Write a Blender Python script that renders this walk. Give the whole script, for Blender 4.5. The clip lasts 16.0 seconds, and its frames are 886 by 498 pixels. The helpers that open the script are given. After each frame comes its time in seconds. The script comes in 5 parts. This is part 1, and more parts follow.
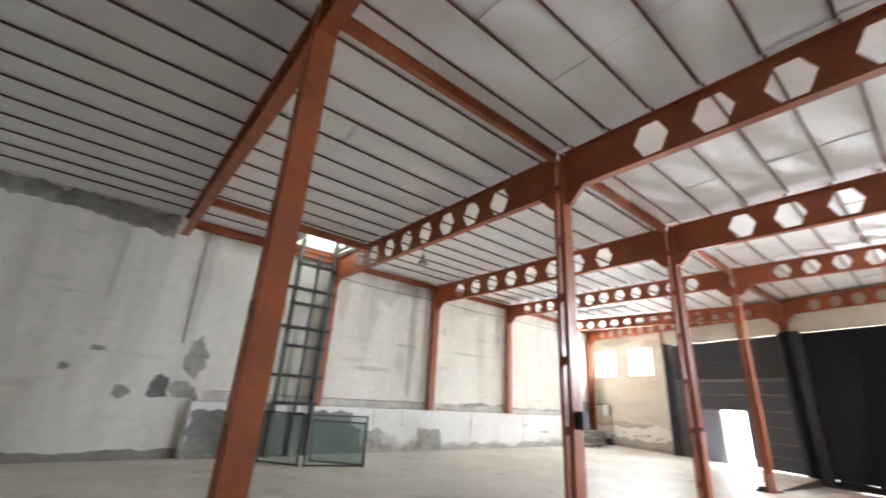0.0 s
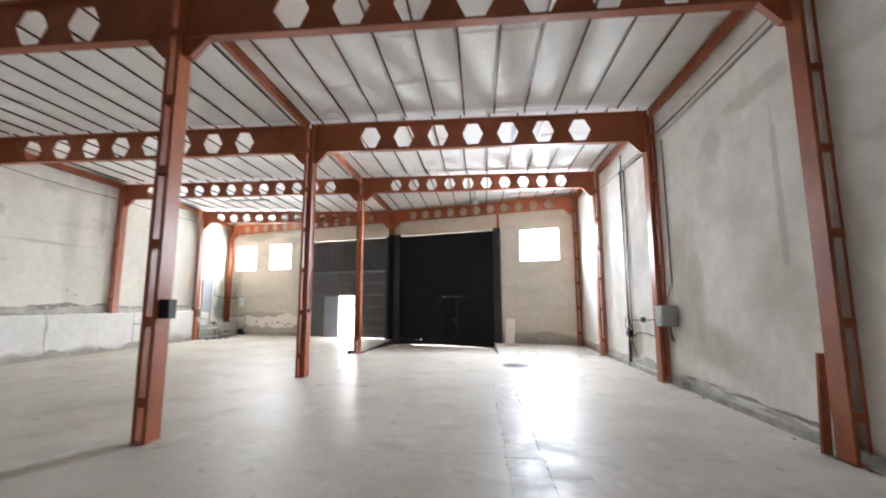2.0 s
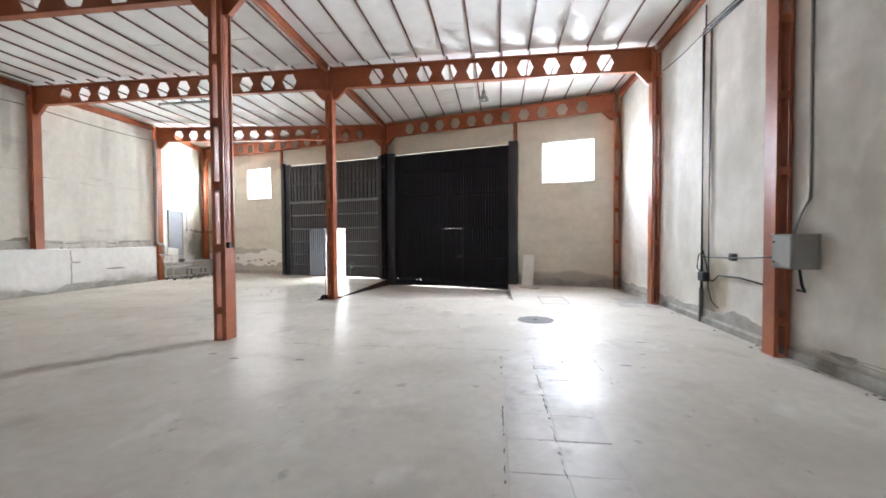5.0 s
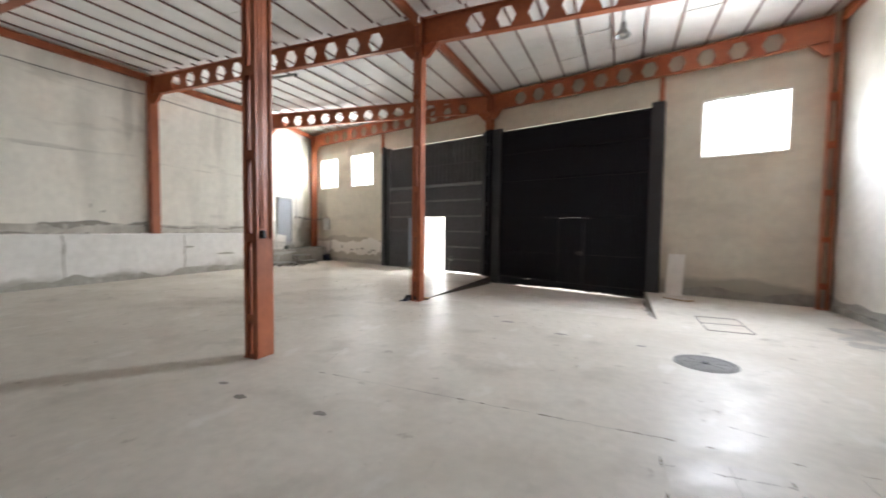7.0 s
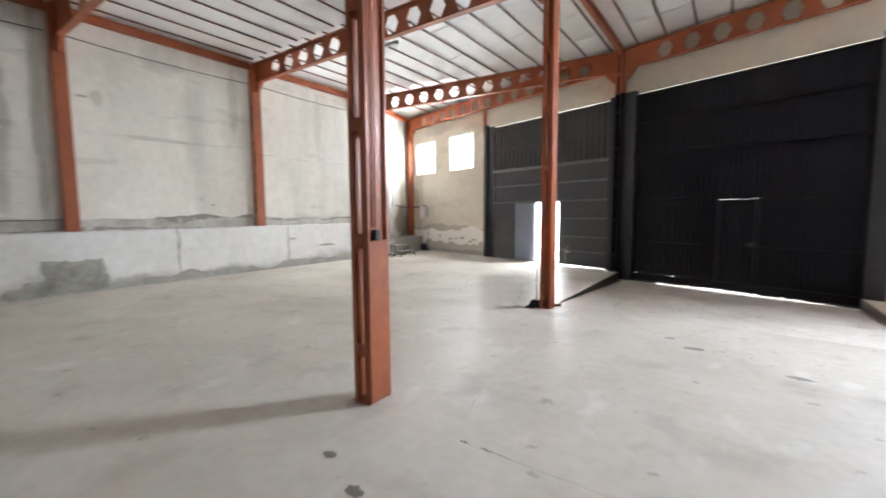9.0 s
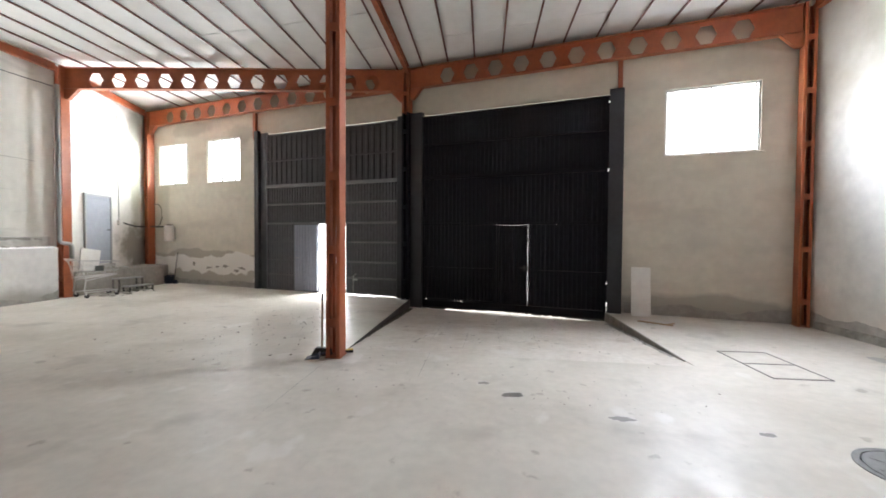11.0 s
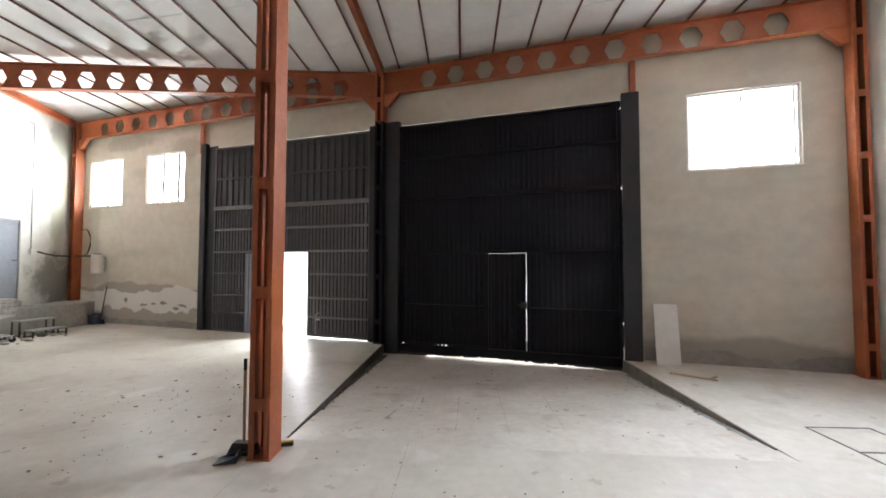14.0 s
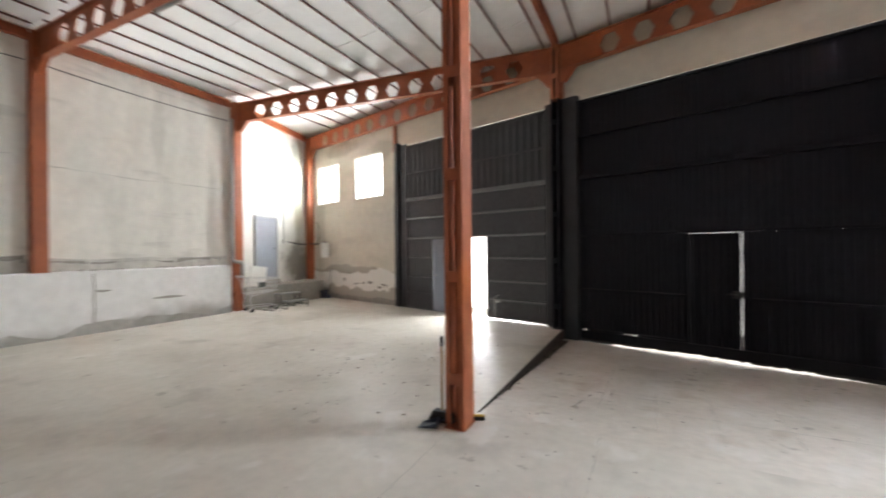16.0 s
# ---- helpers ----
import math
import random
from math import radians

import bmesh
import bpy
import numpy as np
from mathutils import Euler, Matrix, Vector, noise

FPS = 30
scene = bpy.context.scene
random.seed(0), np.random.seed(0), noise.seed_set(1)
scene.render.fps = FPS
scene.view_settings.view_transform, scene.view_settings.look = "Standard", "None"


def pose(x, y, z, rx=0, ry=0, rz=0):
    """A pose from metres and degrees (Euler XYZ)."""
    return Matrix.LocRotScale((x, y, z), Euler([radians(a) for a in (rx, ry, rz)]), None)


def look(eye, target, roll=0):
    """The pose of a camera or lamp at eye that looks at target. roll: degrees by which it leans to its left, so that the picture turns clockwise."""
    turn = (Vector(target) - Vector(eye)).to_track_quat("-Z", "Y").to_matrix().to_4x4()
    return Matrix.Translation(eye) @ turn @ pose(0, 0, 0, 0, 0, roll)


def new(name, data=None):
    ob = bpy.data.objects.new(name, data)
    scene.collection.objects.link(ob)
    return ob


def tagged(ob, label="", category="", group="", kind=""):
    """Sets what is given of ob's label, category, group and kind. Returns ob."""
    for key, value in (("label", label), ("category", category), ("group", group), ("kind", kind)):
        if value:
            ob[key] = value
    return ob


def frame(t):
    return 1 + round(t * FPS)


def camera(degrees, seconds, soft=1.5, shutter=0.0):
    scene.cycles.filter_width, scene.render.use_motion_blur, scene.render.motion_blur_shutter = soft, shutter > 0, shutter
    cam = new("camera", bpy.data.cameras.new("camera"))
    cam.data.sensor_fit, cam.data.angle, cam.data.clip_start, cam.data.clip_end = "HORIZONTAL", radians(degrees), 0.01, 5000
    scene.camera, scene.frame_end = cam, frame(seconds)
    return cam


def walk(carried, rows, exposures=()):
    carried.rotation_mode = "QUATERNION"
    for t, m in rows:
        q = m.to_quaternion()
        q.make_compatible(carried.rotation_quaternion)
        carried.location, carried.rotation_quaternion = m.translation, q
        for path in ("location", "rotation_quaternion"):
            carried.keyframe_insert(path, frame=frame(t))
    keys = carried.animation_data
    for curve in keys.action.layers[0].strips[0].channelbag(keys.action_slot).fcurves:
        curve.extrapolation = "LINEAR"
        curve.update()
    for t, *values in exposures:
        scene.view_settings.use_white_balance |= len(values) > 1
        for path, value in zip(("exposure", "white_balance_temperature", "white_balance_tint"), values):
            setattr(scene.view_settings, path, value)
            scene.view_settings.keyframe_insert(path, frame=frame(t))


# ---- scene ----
cam = camera(94.5, 16.0, 1.7, 0.4)
PATH = [
    (0, (0.291, -0.505, 1.79), (-1.176, 0.67, 2.474), 3.6),
    (0.5, (0.335, -0.419, 1.809), (-0.782, 1.087, 2.504), 3.2),
    (1, (0.446, -0.305, 1.854), (-0.322, 1.429, 2.487), 2.2),
    (1.5, (0.56, -0.184, 1.781), (0.145, 1.713, 2.257), 0.6),
    (2, (0.666, 0.166, 1.681), (0.489, 2.141, 1.941), -0.1),
    (2.5, (0.741, 0.671, 1.637), (0.681, 2.668, 1.731), -0.4),
    (3, (0.825, 1.205, 1.639), (0.729, 3.202, 1.665), -0.3),
    (3.5, (0.824, 1.796, 1.606), (0.701, 3.792, 1.593), -0.1),
    (4, (0.905, 2.386, 1.583), (0.71, 4.376, 1.546), -0.2),
    (6.5, (0.709, 5.336, 1.589), (0.242, 7.279, 1.517), -0.3),
    (7, (0.603, 5.877, 1.599), (-0.189, 7.71, 1.499), 0.7),
    (7.5, (0.334, 6.239, 1.569), (-0.889, 7.814, 1.416), 1.7),
    (8, (-0.015, 6.429, 1.621), (-1.448, 7.811, 1.428), 1.2),
    (8.5, (-0.421, 6.737, 1.662), (-1.86, 8.11, 1.457), -0.2),
    (9, (-0.805, 6.979, 1.688), (-1.959, 8.603, 1.513), -0.4),
    (9.5, (-0.99, 7.294, 1.639), (-1.838, 9.099, 1.496), -0.3),
    (10, (-1.195, 7.664, 1.617), (-1.764, 9.578, 1.512), 0.2),
    (12.5, (-1.598, 9.623, 1.663), (-1.661, 11.622, 1.667), -0.1),
    (13, (-1.656, 9.881, 1.72), (-1.737, 11.879, 1.758), -0.1),
    (13.5, (-1.65, 10.116, 1.7), (-1.752, 12.112, 1.763), 0.0),
    (14, (-1.68, 10.226, 1.702), (-1.775, 12.222, 1.784), 0.1),
    (14.5, (-1.7, 10.248, 1.714), (-1.848, 12.241, 1.808), 0.1),
    (15, (-1.709, 10.254, 1.702), (-1.95, 12.237, 1.784), 0.2),
    (15.5, (-1.707, 10.278, 1.685), (-2.13, 12.232, 1.742), 0.1),
    (16, (-1.806, 10.247, 1.721), (-2.697, 12.038, 1.723), -0.6),
]
EXPO = [(0.0, 0.9, 6550, 10), (1.0, 0.68, 6550, 10), (2.0, 0.54, 6450, 10), (4.0, 0.4, 6400, 10), (6.5, 0.03, 6450, 10), (7.3, -0.1, 6800, 10), (7.7, -0.08, 6800, 10), (8.3, 0.18, 6500, 10),
        (9.0, 0.28, 6350, 10), (9.5, 0.26, 6400, 10), (10.0, 0.1, 6500, 10), (12.5, -0.13, 6500, 10), (14.5, -0.13, 6550, 10), (16.0, -0.1, 6600, 10)]
walk(cam, [(t, look(e, a, r)) for t, e, a, r in PATH], EXPO)

# ---- world and light ----
world = bpy.data.worlds.new("sky")
scene.world = world
world.use_nodes = True
wn = world.node_tree
sky = wn.nodes.new("ShaderNodeTexSky")
sky.sky_type = "NISHITA"
sky.sun_disc = False
sky.sun_elevation, sky.sun_rotation = radians(48), radians(200)
wn.links.new(sky.outputs[0], wn.nodes["Background"].inputs[0])
wn.nodes["Background"].inputs[1].default_value = 0.12
sun = new("sun", bpy.data.lights.new("sun", "SUN"))
sun.data.energy, sun.data.angle, sun.data.color = 0.6, radians(15), (1.0, 0.97, 0.93)
sun.matrix_world = look((10, -30, 40), (0, 0, 0))

# front wall: its own axes, origin on its inner face behind the middle post, x to the right, y outwards
SKEW = math.degrees(math.atan(-0.29))
FW = pose(-3.45, 19.37, 0, 0, 0, SKEW)


def fw(s, d=0.0, z=0.0):
    return FW @ Vector((s, d, z))


def window_lamp(s0, s1, z0, z1, radiance, d=0.9, shift=0.0, grow=0.5, below=0.0, top=0.0, colour=(0.93, 0.97, 1.01), tilt=0.0, spread=180):
    """Sky and sunlit yard as seen through an opening; below and top move the lower and upper edge."""
    lamp = new("daylight", bpy.data.lights.new("daylight", "AREA"))
    w, h = s1 - s0 + 2 * grow, z1 - z0 + 2.4 * grow + below + top
    lamp.data.shape, lamp.data.size, lamp.data.size_y = "RECTANGLE", w, h
    lamp.data.energy, lamp.data.color = radiance * math.pi * w * h, colour
    lamp.data.spread = radians(spread)
    lamp.matrix_world = FW @ pose((s0 + s1) / 2 + shift, d, (z0 + z1) / 2 - grow * 0.7 + (top - below) / 2, tilt - 90, 0, 0)


WIN_R = (6.03, 7.72, 3.40, 4.79)
WIN_L1 = (-10.02, -8.56, 3.45, 4.87)
WIN_L2 = (-7.63, -6.14, 3.45, 4.87)
PASS = (-2.93, -1.985, 0.0, 2.02)
SKYLIGHT = 105.0
window_lamp(*WIN_R, SKYLIGHT * 0.40, 0.9, 0.75, 0.5, 0.1, 0.3, tilt=8, spread=128)
window_lamp(6.20, 7.30, 3.36, 4.80, SKYLIGHT * 0.50, 0.42, 0.0, 0.0, 0.0, 0.0, (0.86, 0.95, 1.15), 20, 115)
window_lamp(*WIN_L1, SKYLIGHT * 0.6, 0.4, -0.4, 0.05, 0.4, spread=108)
window_lamp(*WIN_L2, SKYLIGHT * 0.72, 0.4, -0.5, 0.05, 0.4)
window_lamp(PASS[0] - 0.3, PASS[1] + 0.3, 0.02, 2.1, SKYLIGHT * 0.45, 1.2, 0.0, 0.1)
shaft_lamp = new("shaft_daylight", bpy.data.lights.new("shaft_daylight", "AREA"))
shaft_lamp.data.shape, shaft_lamp.data.size, shaft_lamp.data.size_y = "RECTANGLE", 1.9, 1.4
shaft_lamp.data.energy, shaft_lamp.data.color = 5, (0.95, 1.0, 0.97)
shaft_lamp.matrix_world = pose(-11.4, 4.25, 6.6)

# ---- materials ----


def material(name, base, rough=0.7, metal=0.0, grain=0.08, stain=0.15, scale=6.0, bump=0.1, bump_scale=60.0, stain_colour=None, stain_size=0.7, shine=None):
    """Two scales of tone, a fine relief; base is the clean colour."""
    m = bpy.data.materials.new(name)
    m.use_nodes = True
    nt = m.node_tree
    n, l = nt.nodes, nt.links
    b = n["Principled BSDF"]
    b.inputs["Metallic"].default_value = metal
    geo = n.new("ShaderNodeNewGeometry")
    big = n.new("ShaderNodeTexNoise")
    big.inputs["Scale"].default_value, big.inputs["Detail"].default_value, big.inputs["Roughness"].default_value = stain_size, 6, 0.62
    fine = n.new("ShaderNodeTexNoise")
    fine.inputs["Scale"].default_value, fine.inputs["Detail"].default_value = scale, 5
    l.new(geo.outputs["Position"], big.inputs["Vector"])
    l.new(geo.outputs["Position"], fine.inputs["Vector"])
    r1 = n.new("ShaderNodeMapRange")
    r1.inputs["From Min"].default_value, r1.inputs["From Max"].default_value = 0.42, 0.72
    r1.inputs["To Max"].default_value = stain
    l.new(big.outputs["Fac"], r1.inputs["Value"])
    mix = n.new("ShaderNodeMix")
    mix.data_type = "RGBA"
    mix.inputs["A"].default_value = (*base, 1)
    mix.inputs["B"].default_value = (*(stain_colour or [c * 0.45 for c in base]), 1)
    l.new(r1.outputs[0], mix.inputs["Factor"])
    r2 = n.new("ShaderNodeMapRange")
    r2.inputs["From Min"].default_value, r2.inputs["From Max"].default_value = 0.3, 0.7
    r2.inputs["To Min"].default_value, r2.inputs["To Max"].default_value = 1 - grain, 1 + grain
    l.new(fine.outputs["Fac"], r2.inputs["Value"])
    hsv = n.new("ShaderNodeHueSaturation")
    l.new(mix.outputs["Result"], hsv.inputs["Color"])
    l.new(r2.outputs[0], hsv.inputs["Value"])
    l.new(hsv.outputs[0], b.inputs["Base Color"])
    rr = n.new("ShaderNodeMapRange")
    rr.inputs["From Min"].default_value, rr.inputs["From Max"].default_value = 0.35, 0.7
    lo, hi = shine or (rough - 0.08, rough + 0.1)
    rr.inputs["To Min"].default_value, rr.inputs["To Max"].default_value = lo, min(1.0, hi)
    l.new(big.outputs["Fac"], rr.inputs["Value"])
    l.new(rr.outputs[0], b.inputs["Roughness"])
    if bump:
        tex = n.new("ShaderNodeTexNoise")
        tex.inputs["Scale"].default_value, tex.inputs["Detail"].default_value = bump_scale, 4
        l.new(geo.outputs["Position"], tex.inputs["Vector"])
        bp = n.new("ShaderNodeBump")
        bp.inputs["Strength"].default_value, bp.inputs["Distance"].default_value = bump, 0.01
        l.new(tex.outputs["Fac"], bp.inputs["Height"])
        l.new(bp.outputs[0], b.inputs["Normal"])
    m["hsv"] = hsv.name
    return m


def over(m, colour, z_mid=None, z_soft=0.05, wander=0.25, wander_scale=0.9, amount=1.0, noise_min=None, stretch=(1, 1, 1), noise_scale=1.0):
    """Lay a second coat over a material: below an uneven height z_mid, or where a stretched noise passes noise_min."""
    nt = m.node_tree
    n, l = nt.nodes, nt.links
    b = n["Principled BSDF"]
    src = b.inputs["Base Color"].links[0].from_socket
    geo = n.new("ShaderNodeNewGeometry")
    mp = n.new("ShaderNodeMapping")
    mp.inputs["Scale"].default_value = stretch
    l.new(geo.outputs["Position"], mp.inputs["Vector"])
    tex = n.new("ShaderNodeTexNoise")
    tex.inputs["Scale"].default_value, tex.inputs["Detail"].default_value = (wander_scale if noise_min is None else noise_scale), 5
    l.new(mp.outputs[0], tex.inputs["Vector"])
    if noise_min is None:
        sep = n.new("ShaderNodeSeparateXYZ")
        l.new(geo.outputs["Position"], sep.inputs[0])
        mul = n.new("ShaderNodeMath")
        mul.operation = "MULTIPLY_ADD"
        l.new(tex.outputs["Fac"], mul.inputs[0])
        mul.inputs[1].default_value, mul.inputs[2].default_value = wander * 2, z_mid - wander
        sub = n.new("ShaderNodeMath")
        sub.operation = "SUBTRACT"
        l.new(mul.outputs[0], sub.inputs[0])
        l.new(sep.outputs["Z"], sub.inputs[1])
        value, lo, hi = sub.outputs[0], -z_soft, z_soft
    else:
        value, lo, hi = tex.outputs["Fac"], noise_min, noise_min + z_soft
    r = n.new("ShaderNodeMapRange")
    r.inputs["From Min"].default_value, r.inputs["From Max"].default_value, r.inputs["To Max"].default_value = lo, hi, amount
    l.new(value, r.inputs["Value"])
    mix = n.new("ShaderNodeMix")
    mix.data_type = "RGBA"
    mix.inputs["B"].default_value = (*colour, 1)
    l.new(src, mix.inputs["A"])
    l.new(r.outputs[0], mix.inputs["Factor"])
    l.new(mix.outputs["Result"], b.inputs["Base Color"])
    return m


def scuffed(m, smooth=0.28, dull=0.6):
    """Break the gloss up into patches and scuffs."""
    nt = m.node_tree
    n, l = nt.nodes, nt.links
    b = n["Principled BSDF"]
    geo = n.new("ShaderNodeNewGeometry")
    a = n.new("ShaderNodeTexNoise")
    a.inputs["Scale"].default_value, a.inputs["Detail"].default_value, a.inputs["Roughness"].default_value = 2.4, 9, 0.75
    l.new(geo.outputs["Position"], a.inputs["Vector"])
    r = n.new("ShaderNodeMapRange")
    r.inputs["From Min"].default_value, r.inputs["From Max"].default_value = 0.34, 0.66
    r.inputs["To Min"].default_value, r.inputs["To Max"].default_value = smooth, dull
    l.new(a.outputs["Fac"], r.inputs["Value"])
    l.new(r.outputs[0], b.inputs["Roughness"])
    src = b.inputs["Base Color"].links[0].from_socket
    mp = n.new("ShaderNodeMapping")
    mp.inputs["Scale"].default_value, mp.inputs["Rotation"].default_value = (5.0, 1.1, 1.0), (0, 0, 0.5)
    l.new(geo.outputs["Position"], mp.inputs["Vector"])
    s = n.new("ShaderNodeTexNoise")
    s.inputs["Scale"].default_value, s.inputs["Detail"].default_value, s.inputs["Roughness"].default_value = 1.0, 9, 0.75
    l.new(mp.outputs[0], s.inputs["Vector"])
    k = n.new("ShaderNodeMapRange")
    k.inputs["From Min"].default_value, k.inputs["From Max"].default_value, k.inputs["To Max"].default_value = 0.60, 0.76, 0.3
    l.new(s.outputs["Fac"], k.inputs["Value"])
    mix = n.new("ShaderNodeMix")
    mix.data_type = "RGBA"
    mix.inputs["B"].default_value = (0.33, 0.31, 0.275, 1)
    l.new(src, mix.inputs["A"])
    l.new(k.outputs[0], mix.inputs["Factor"])
    l.new(mix.outputs["Result"], b.inputs["Base Color"])


def stained(m, centre, radius, colour, amount=0.6, wobble=0.5, size=1.6, hard=0.5):
    """A stain, or one painted shadow, of its own shape: a drawn-out spot with an uneven edge."""
    nt = m.node_tree
    n, l = nt.nodes, nt.links
    b = n["Principled BSDF"]
    src = b.inputs["Base Color"].links[0].from_socket
    geo = n.new("ShaderNodeNewGeometry")
    sub = n.new("ShaderNodeVectorMath")
    sub.operation = "SUBTRACT"
    l.new(geo.outputs["Position"], sub.inputs[0])
    sub.inputs[1].default_value = centre
    div = n.new("ShaderNodeVectorMath")
    div.operation = "DIVIDE"
    l.new(sub.outputs[0], div.inputs[0])
    div.inputs[1].default_value = radius
    length = n.new("ShaderNodeVectorMath")
    length.operation = "LENGTH"
    l.new(div.outputs[0], length.inputs[0])
    tex = n.new("ShaderNodeTexNoise")
    tex.inputs["Scale"].default_value, tex.inputs["Detail"].default_value, tex.inputs["Roughness"].default_value = size, 7, 0.65
    l.new(geo.outputs["Position"], tex.inputs["Vector"])
    add = n.new("ShaderNodeMath")
    add.operation = "MULTIPLY_ADD"
    l.new(tex.outputs["Fac"], add.inputs[0])
    add.inputs[1].default_value = wobble * 3
    l.new(length.outputs["Value"], add.inputs[2])
    r = n.new("ShaderNodeMapRange")
    r.interpolation_type = "SMOOTHSTEP"
    r.inputs["From Min"].default_value, r.inputs["From Max"].default_value = hard + wobble * 1.5, 1.0 + wobble * 1.5
    r.inputs["To Min"].default_value, r.inputs["To Max"].default_value = amount, 0.0
    l.new(add.outputs[0], r.inputs["Value"])
    mix = n.new("ShaderNodeMix")
    mix.data_type = "RGBA"
    mix.inputs["B"].default_value = (*colour, 1)
    l.new(src, mix.inputs["A"])
    l.new(r.outputs[0], mix.inputs["Factor"])
    l.new(mix.outputs["Result"], b.inputs["Base Color"])


FLOOR = material("worn_concrete", (0.61, 0.572, 0.505), 0.5, 0, 0.05, 0.5, 9, 0.06, 25, (0.43, 0.395, 0.335), 0.55, (0.40, 0.62))
over(FLOOR, (0.30, 0.275, 0.235), noise_min=0.57, z_soft=0.16, noise_scale=1.3, amount=0.45)
over(FLOOR, (0.24, 0.21, 0.17), noise_min=0.66, z_soft=0.05, noise_scale=4.0, amount=0.45)
over(FLOOR, (0.76, 0.74, 0.70), noise_min=0.62, z_soft=0.06, noise_scale=2.1, stretch=(1, 0.6, 1), amount=0.35)
FLOOR.node_tree.nodes["Principled BSDF"].inputs["Specular IOR Level"].default_value = 0.048
over(FLOOR, (0.36, 0.315, 0.25), noise_min=0.50, z_soft=0.2, noise_scale=0.45, amount=0.35)
scuffed(FLOOR)
RAMPM = material("ramp_concrete", (0.61, 0.565, 0.50), 0.5, 0, 0.07, 0.5, 12, 0.1, 30, (0.40, 0.35, 0.285), 0.8, (0.36, 0.6))
over(RAMPM, (0.33, 0.24, 0.16), noise_min=0.60, z_soft=0.10, noise_scale=1.8, amount=0.35)
over(RAMPM, (0.20, 0.165, 0.13), noise_min=0.65, z_soft=0.05, noise_scale=4.5, amount=0.5)
over(RAMPM, (0.68, 0.65, 0.60), noise_min=0.56, z_soft=0.10, noise_scale=2.6, amount=0.5)
RAMPM.node_tree.nodes["Principled BSDF"].inputs["Specular IOR Level"].default_value = 0.14
scuffed(RAMPM)
TILEM = material("worn_floor_tile", (0.62, 0.585, 0.53), 0.4, 0, 0.06, 0.6, 9, 0.05, 25, (0.40, 0.37, 0.32), 1.2)
over(TILEM, (0.25, 0.23, 0.195), noise_min=0.60, z_soft=0.10, noise_scale=2.6, amount=0.5)
scuffed(TILEM, 0.32, 0.6)
TILEM.node_tree.nodes["Principled BSDF"].inputs["Specular IOR Level"].default_value = 0.04
PLASTER_L = material("plaster_aged", (0.84, 0.82, 0.755), 0.92, 0, 0.05, 0.35, 5, 0.35, 14, (0.50, 0.49, 0.43), 0.5)
over(PLASTER_L, (0.40, 0.385, 0.34), noise_min=0.50, z_soft=0.28, noise_scale=1.0, stretch=(0.8, 0.8, 0.13), amount=0.55)
over(PLASTER_L, (0.30, 0.285, 0.25), noise_min=0.62, z_soft=0.06, noise_scale=1.0, stretch=(0.5, 0.5, 3.2), amount=0.22)
for y, z, ry, rz, k in ((8.60, 3.9, 0.20, 2.6, 0.62), (9.22, 3.7, 0.13, 2.8, 0.55), (8.3, 5.65, 0.75, 0.42, 0.7), (7.4, 5.4, 0.5, 0.7, 0.4), (6.6, 4.6, 0.5, 1.9, 0.3), (5.6, 5.2, 0.3, 1.4, 0.35), (8.15, 2.9, 0.3, 0.45, 0.3),
                        (6.86, 4.27, 0.04, 0.16, 0.4), (7.17, 4.64, 0.05, 0.14, 0.3), (7.0, 2.6, 0.8, 0.10, 0.45), (8.3, 3.53, 0.6, 0.10, 0.4), (11.5, 3.56, 1.6, 0.07, 0.4), (8.6, 1.55, 0.5, 0.16, 0.5), (9.2, 1.48, 0.3, 0.10, 0.6),
                        (10.2, 4.3, 0.14, 0.22, 0.45), (11.6, 5.6, 0.6, 0.5, 0.3), (13.3, 4.9, 0.16, 1.3, 0.4), (12.32, 2.11, 0.05, 0.08, 0.6), (3.2, 5.0, 0.3, 1.2, 0.4), (1.3, 4.4, 0.3, 2.0, 0.4), (-0.6, 4.6, 0.08, 1.6, 0.4), (16.2, 4.8, 0.2, 1.2, 0.3)):
    stained(PLASTER_L, (-12.62, y, z), (1.0, ry, rz), (0.30, 0.29, 0.25), k * 0.75)
PLASTER_S = material("plaster_damp_corner", (0.74, 0.725, 0.68), 0.92, 0, 0.05, 0.35, 5, 0.35, 14, (0.50, 0.48, 0.42), 0.5)
stained(PLASTER_S, (-13.50, 21.6, 3.6), (0.5, 0.42, 2.3), (0.40, 0.40, 0.30), 0.8, 0.25)
stained(PLASTER_S, (-13.50, 21.6, 1.25), (0.8, 1.15, 0.95), (0.20, 0.185, 0.14), 0.8, 0.5)
stained(PLASTER_S, (-13.50, 21.6, 5.4), (0.5, 0.5, 0.7), (0.24, 0.24, 0.18), 0.6, 0.4)
PLASTER_R = material("plaster_grey", (0.86, 0.84, 0.785), 0.92, 0, 0.06, 0.25, 5, 0.4, 12, (0.42, 0.405, 0.36), 0.42)
over(PLASTER_R, (0.50, 0.47, 0.38), noise_min=0.53, z_soft=0.2, noise_scale=0.8, stretch=(1, 0.8, 1.2), amount=0.35)
over(PLASTER_R, (0.46, 0.43, 0.35), noise_min=0.47, z_soft=0.16, noise_scale=0.55, stretch=(1, 1, 0.8), amount=0.5)
over(PLASTER_R, (0.36, 0.335, 0.29), z_mid=0.16, wander=0.2, wander_scale=1.5, amount=0.75)
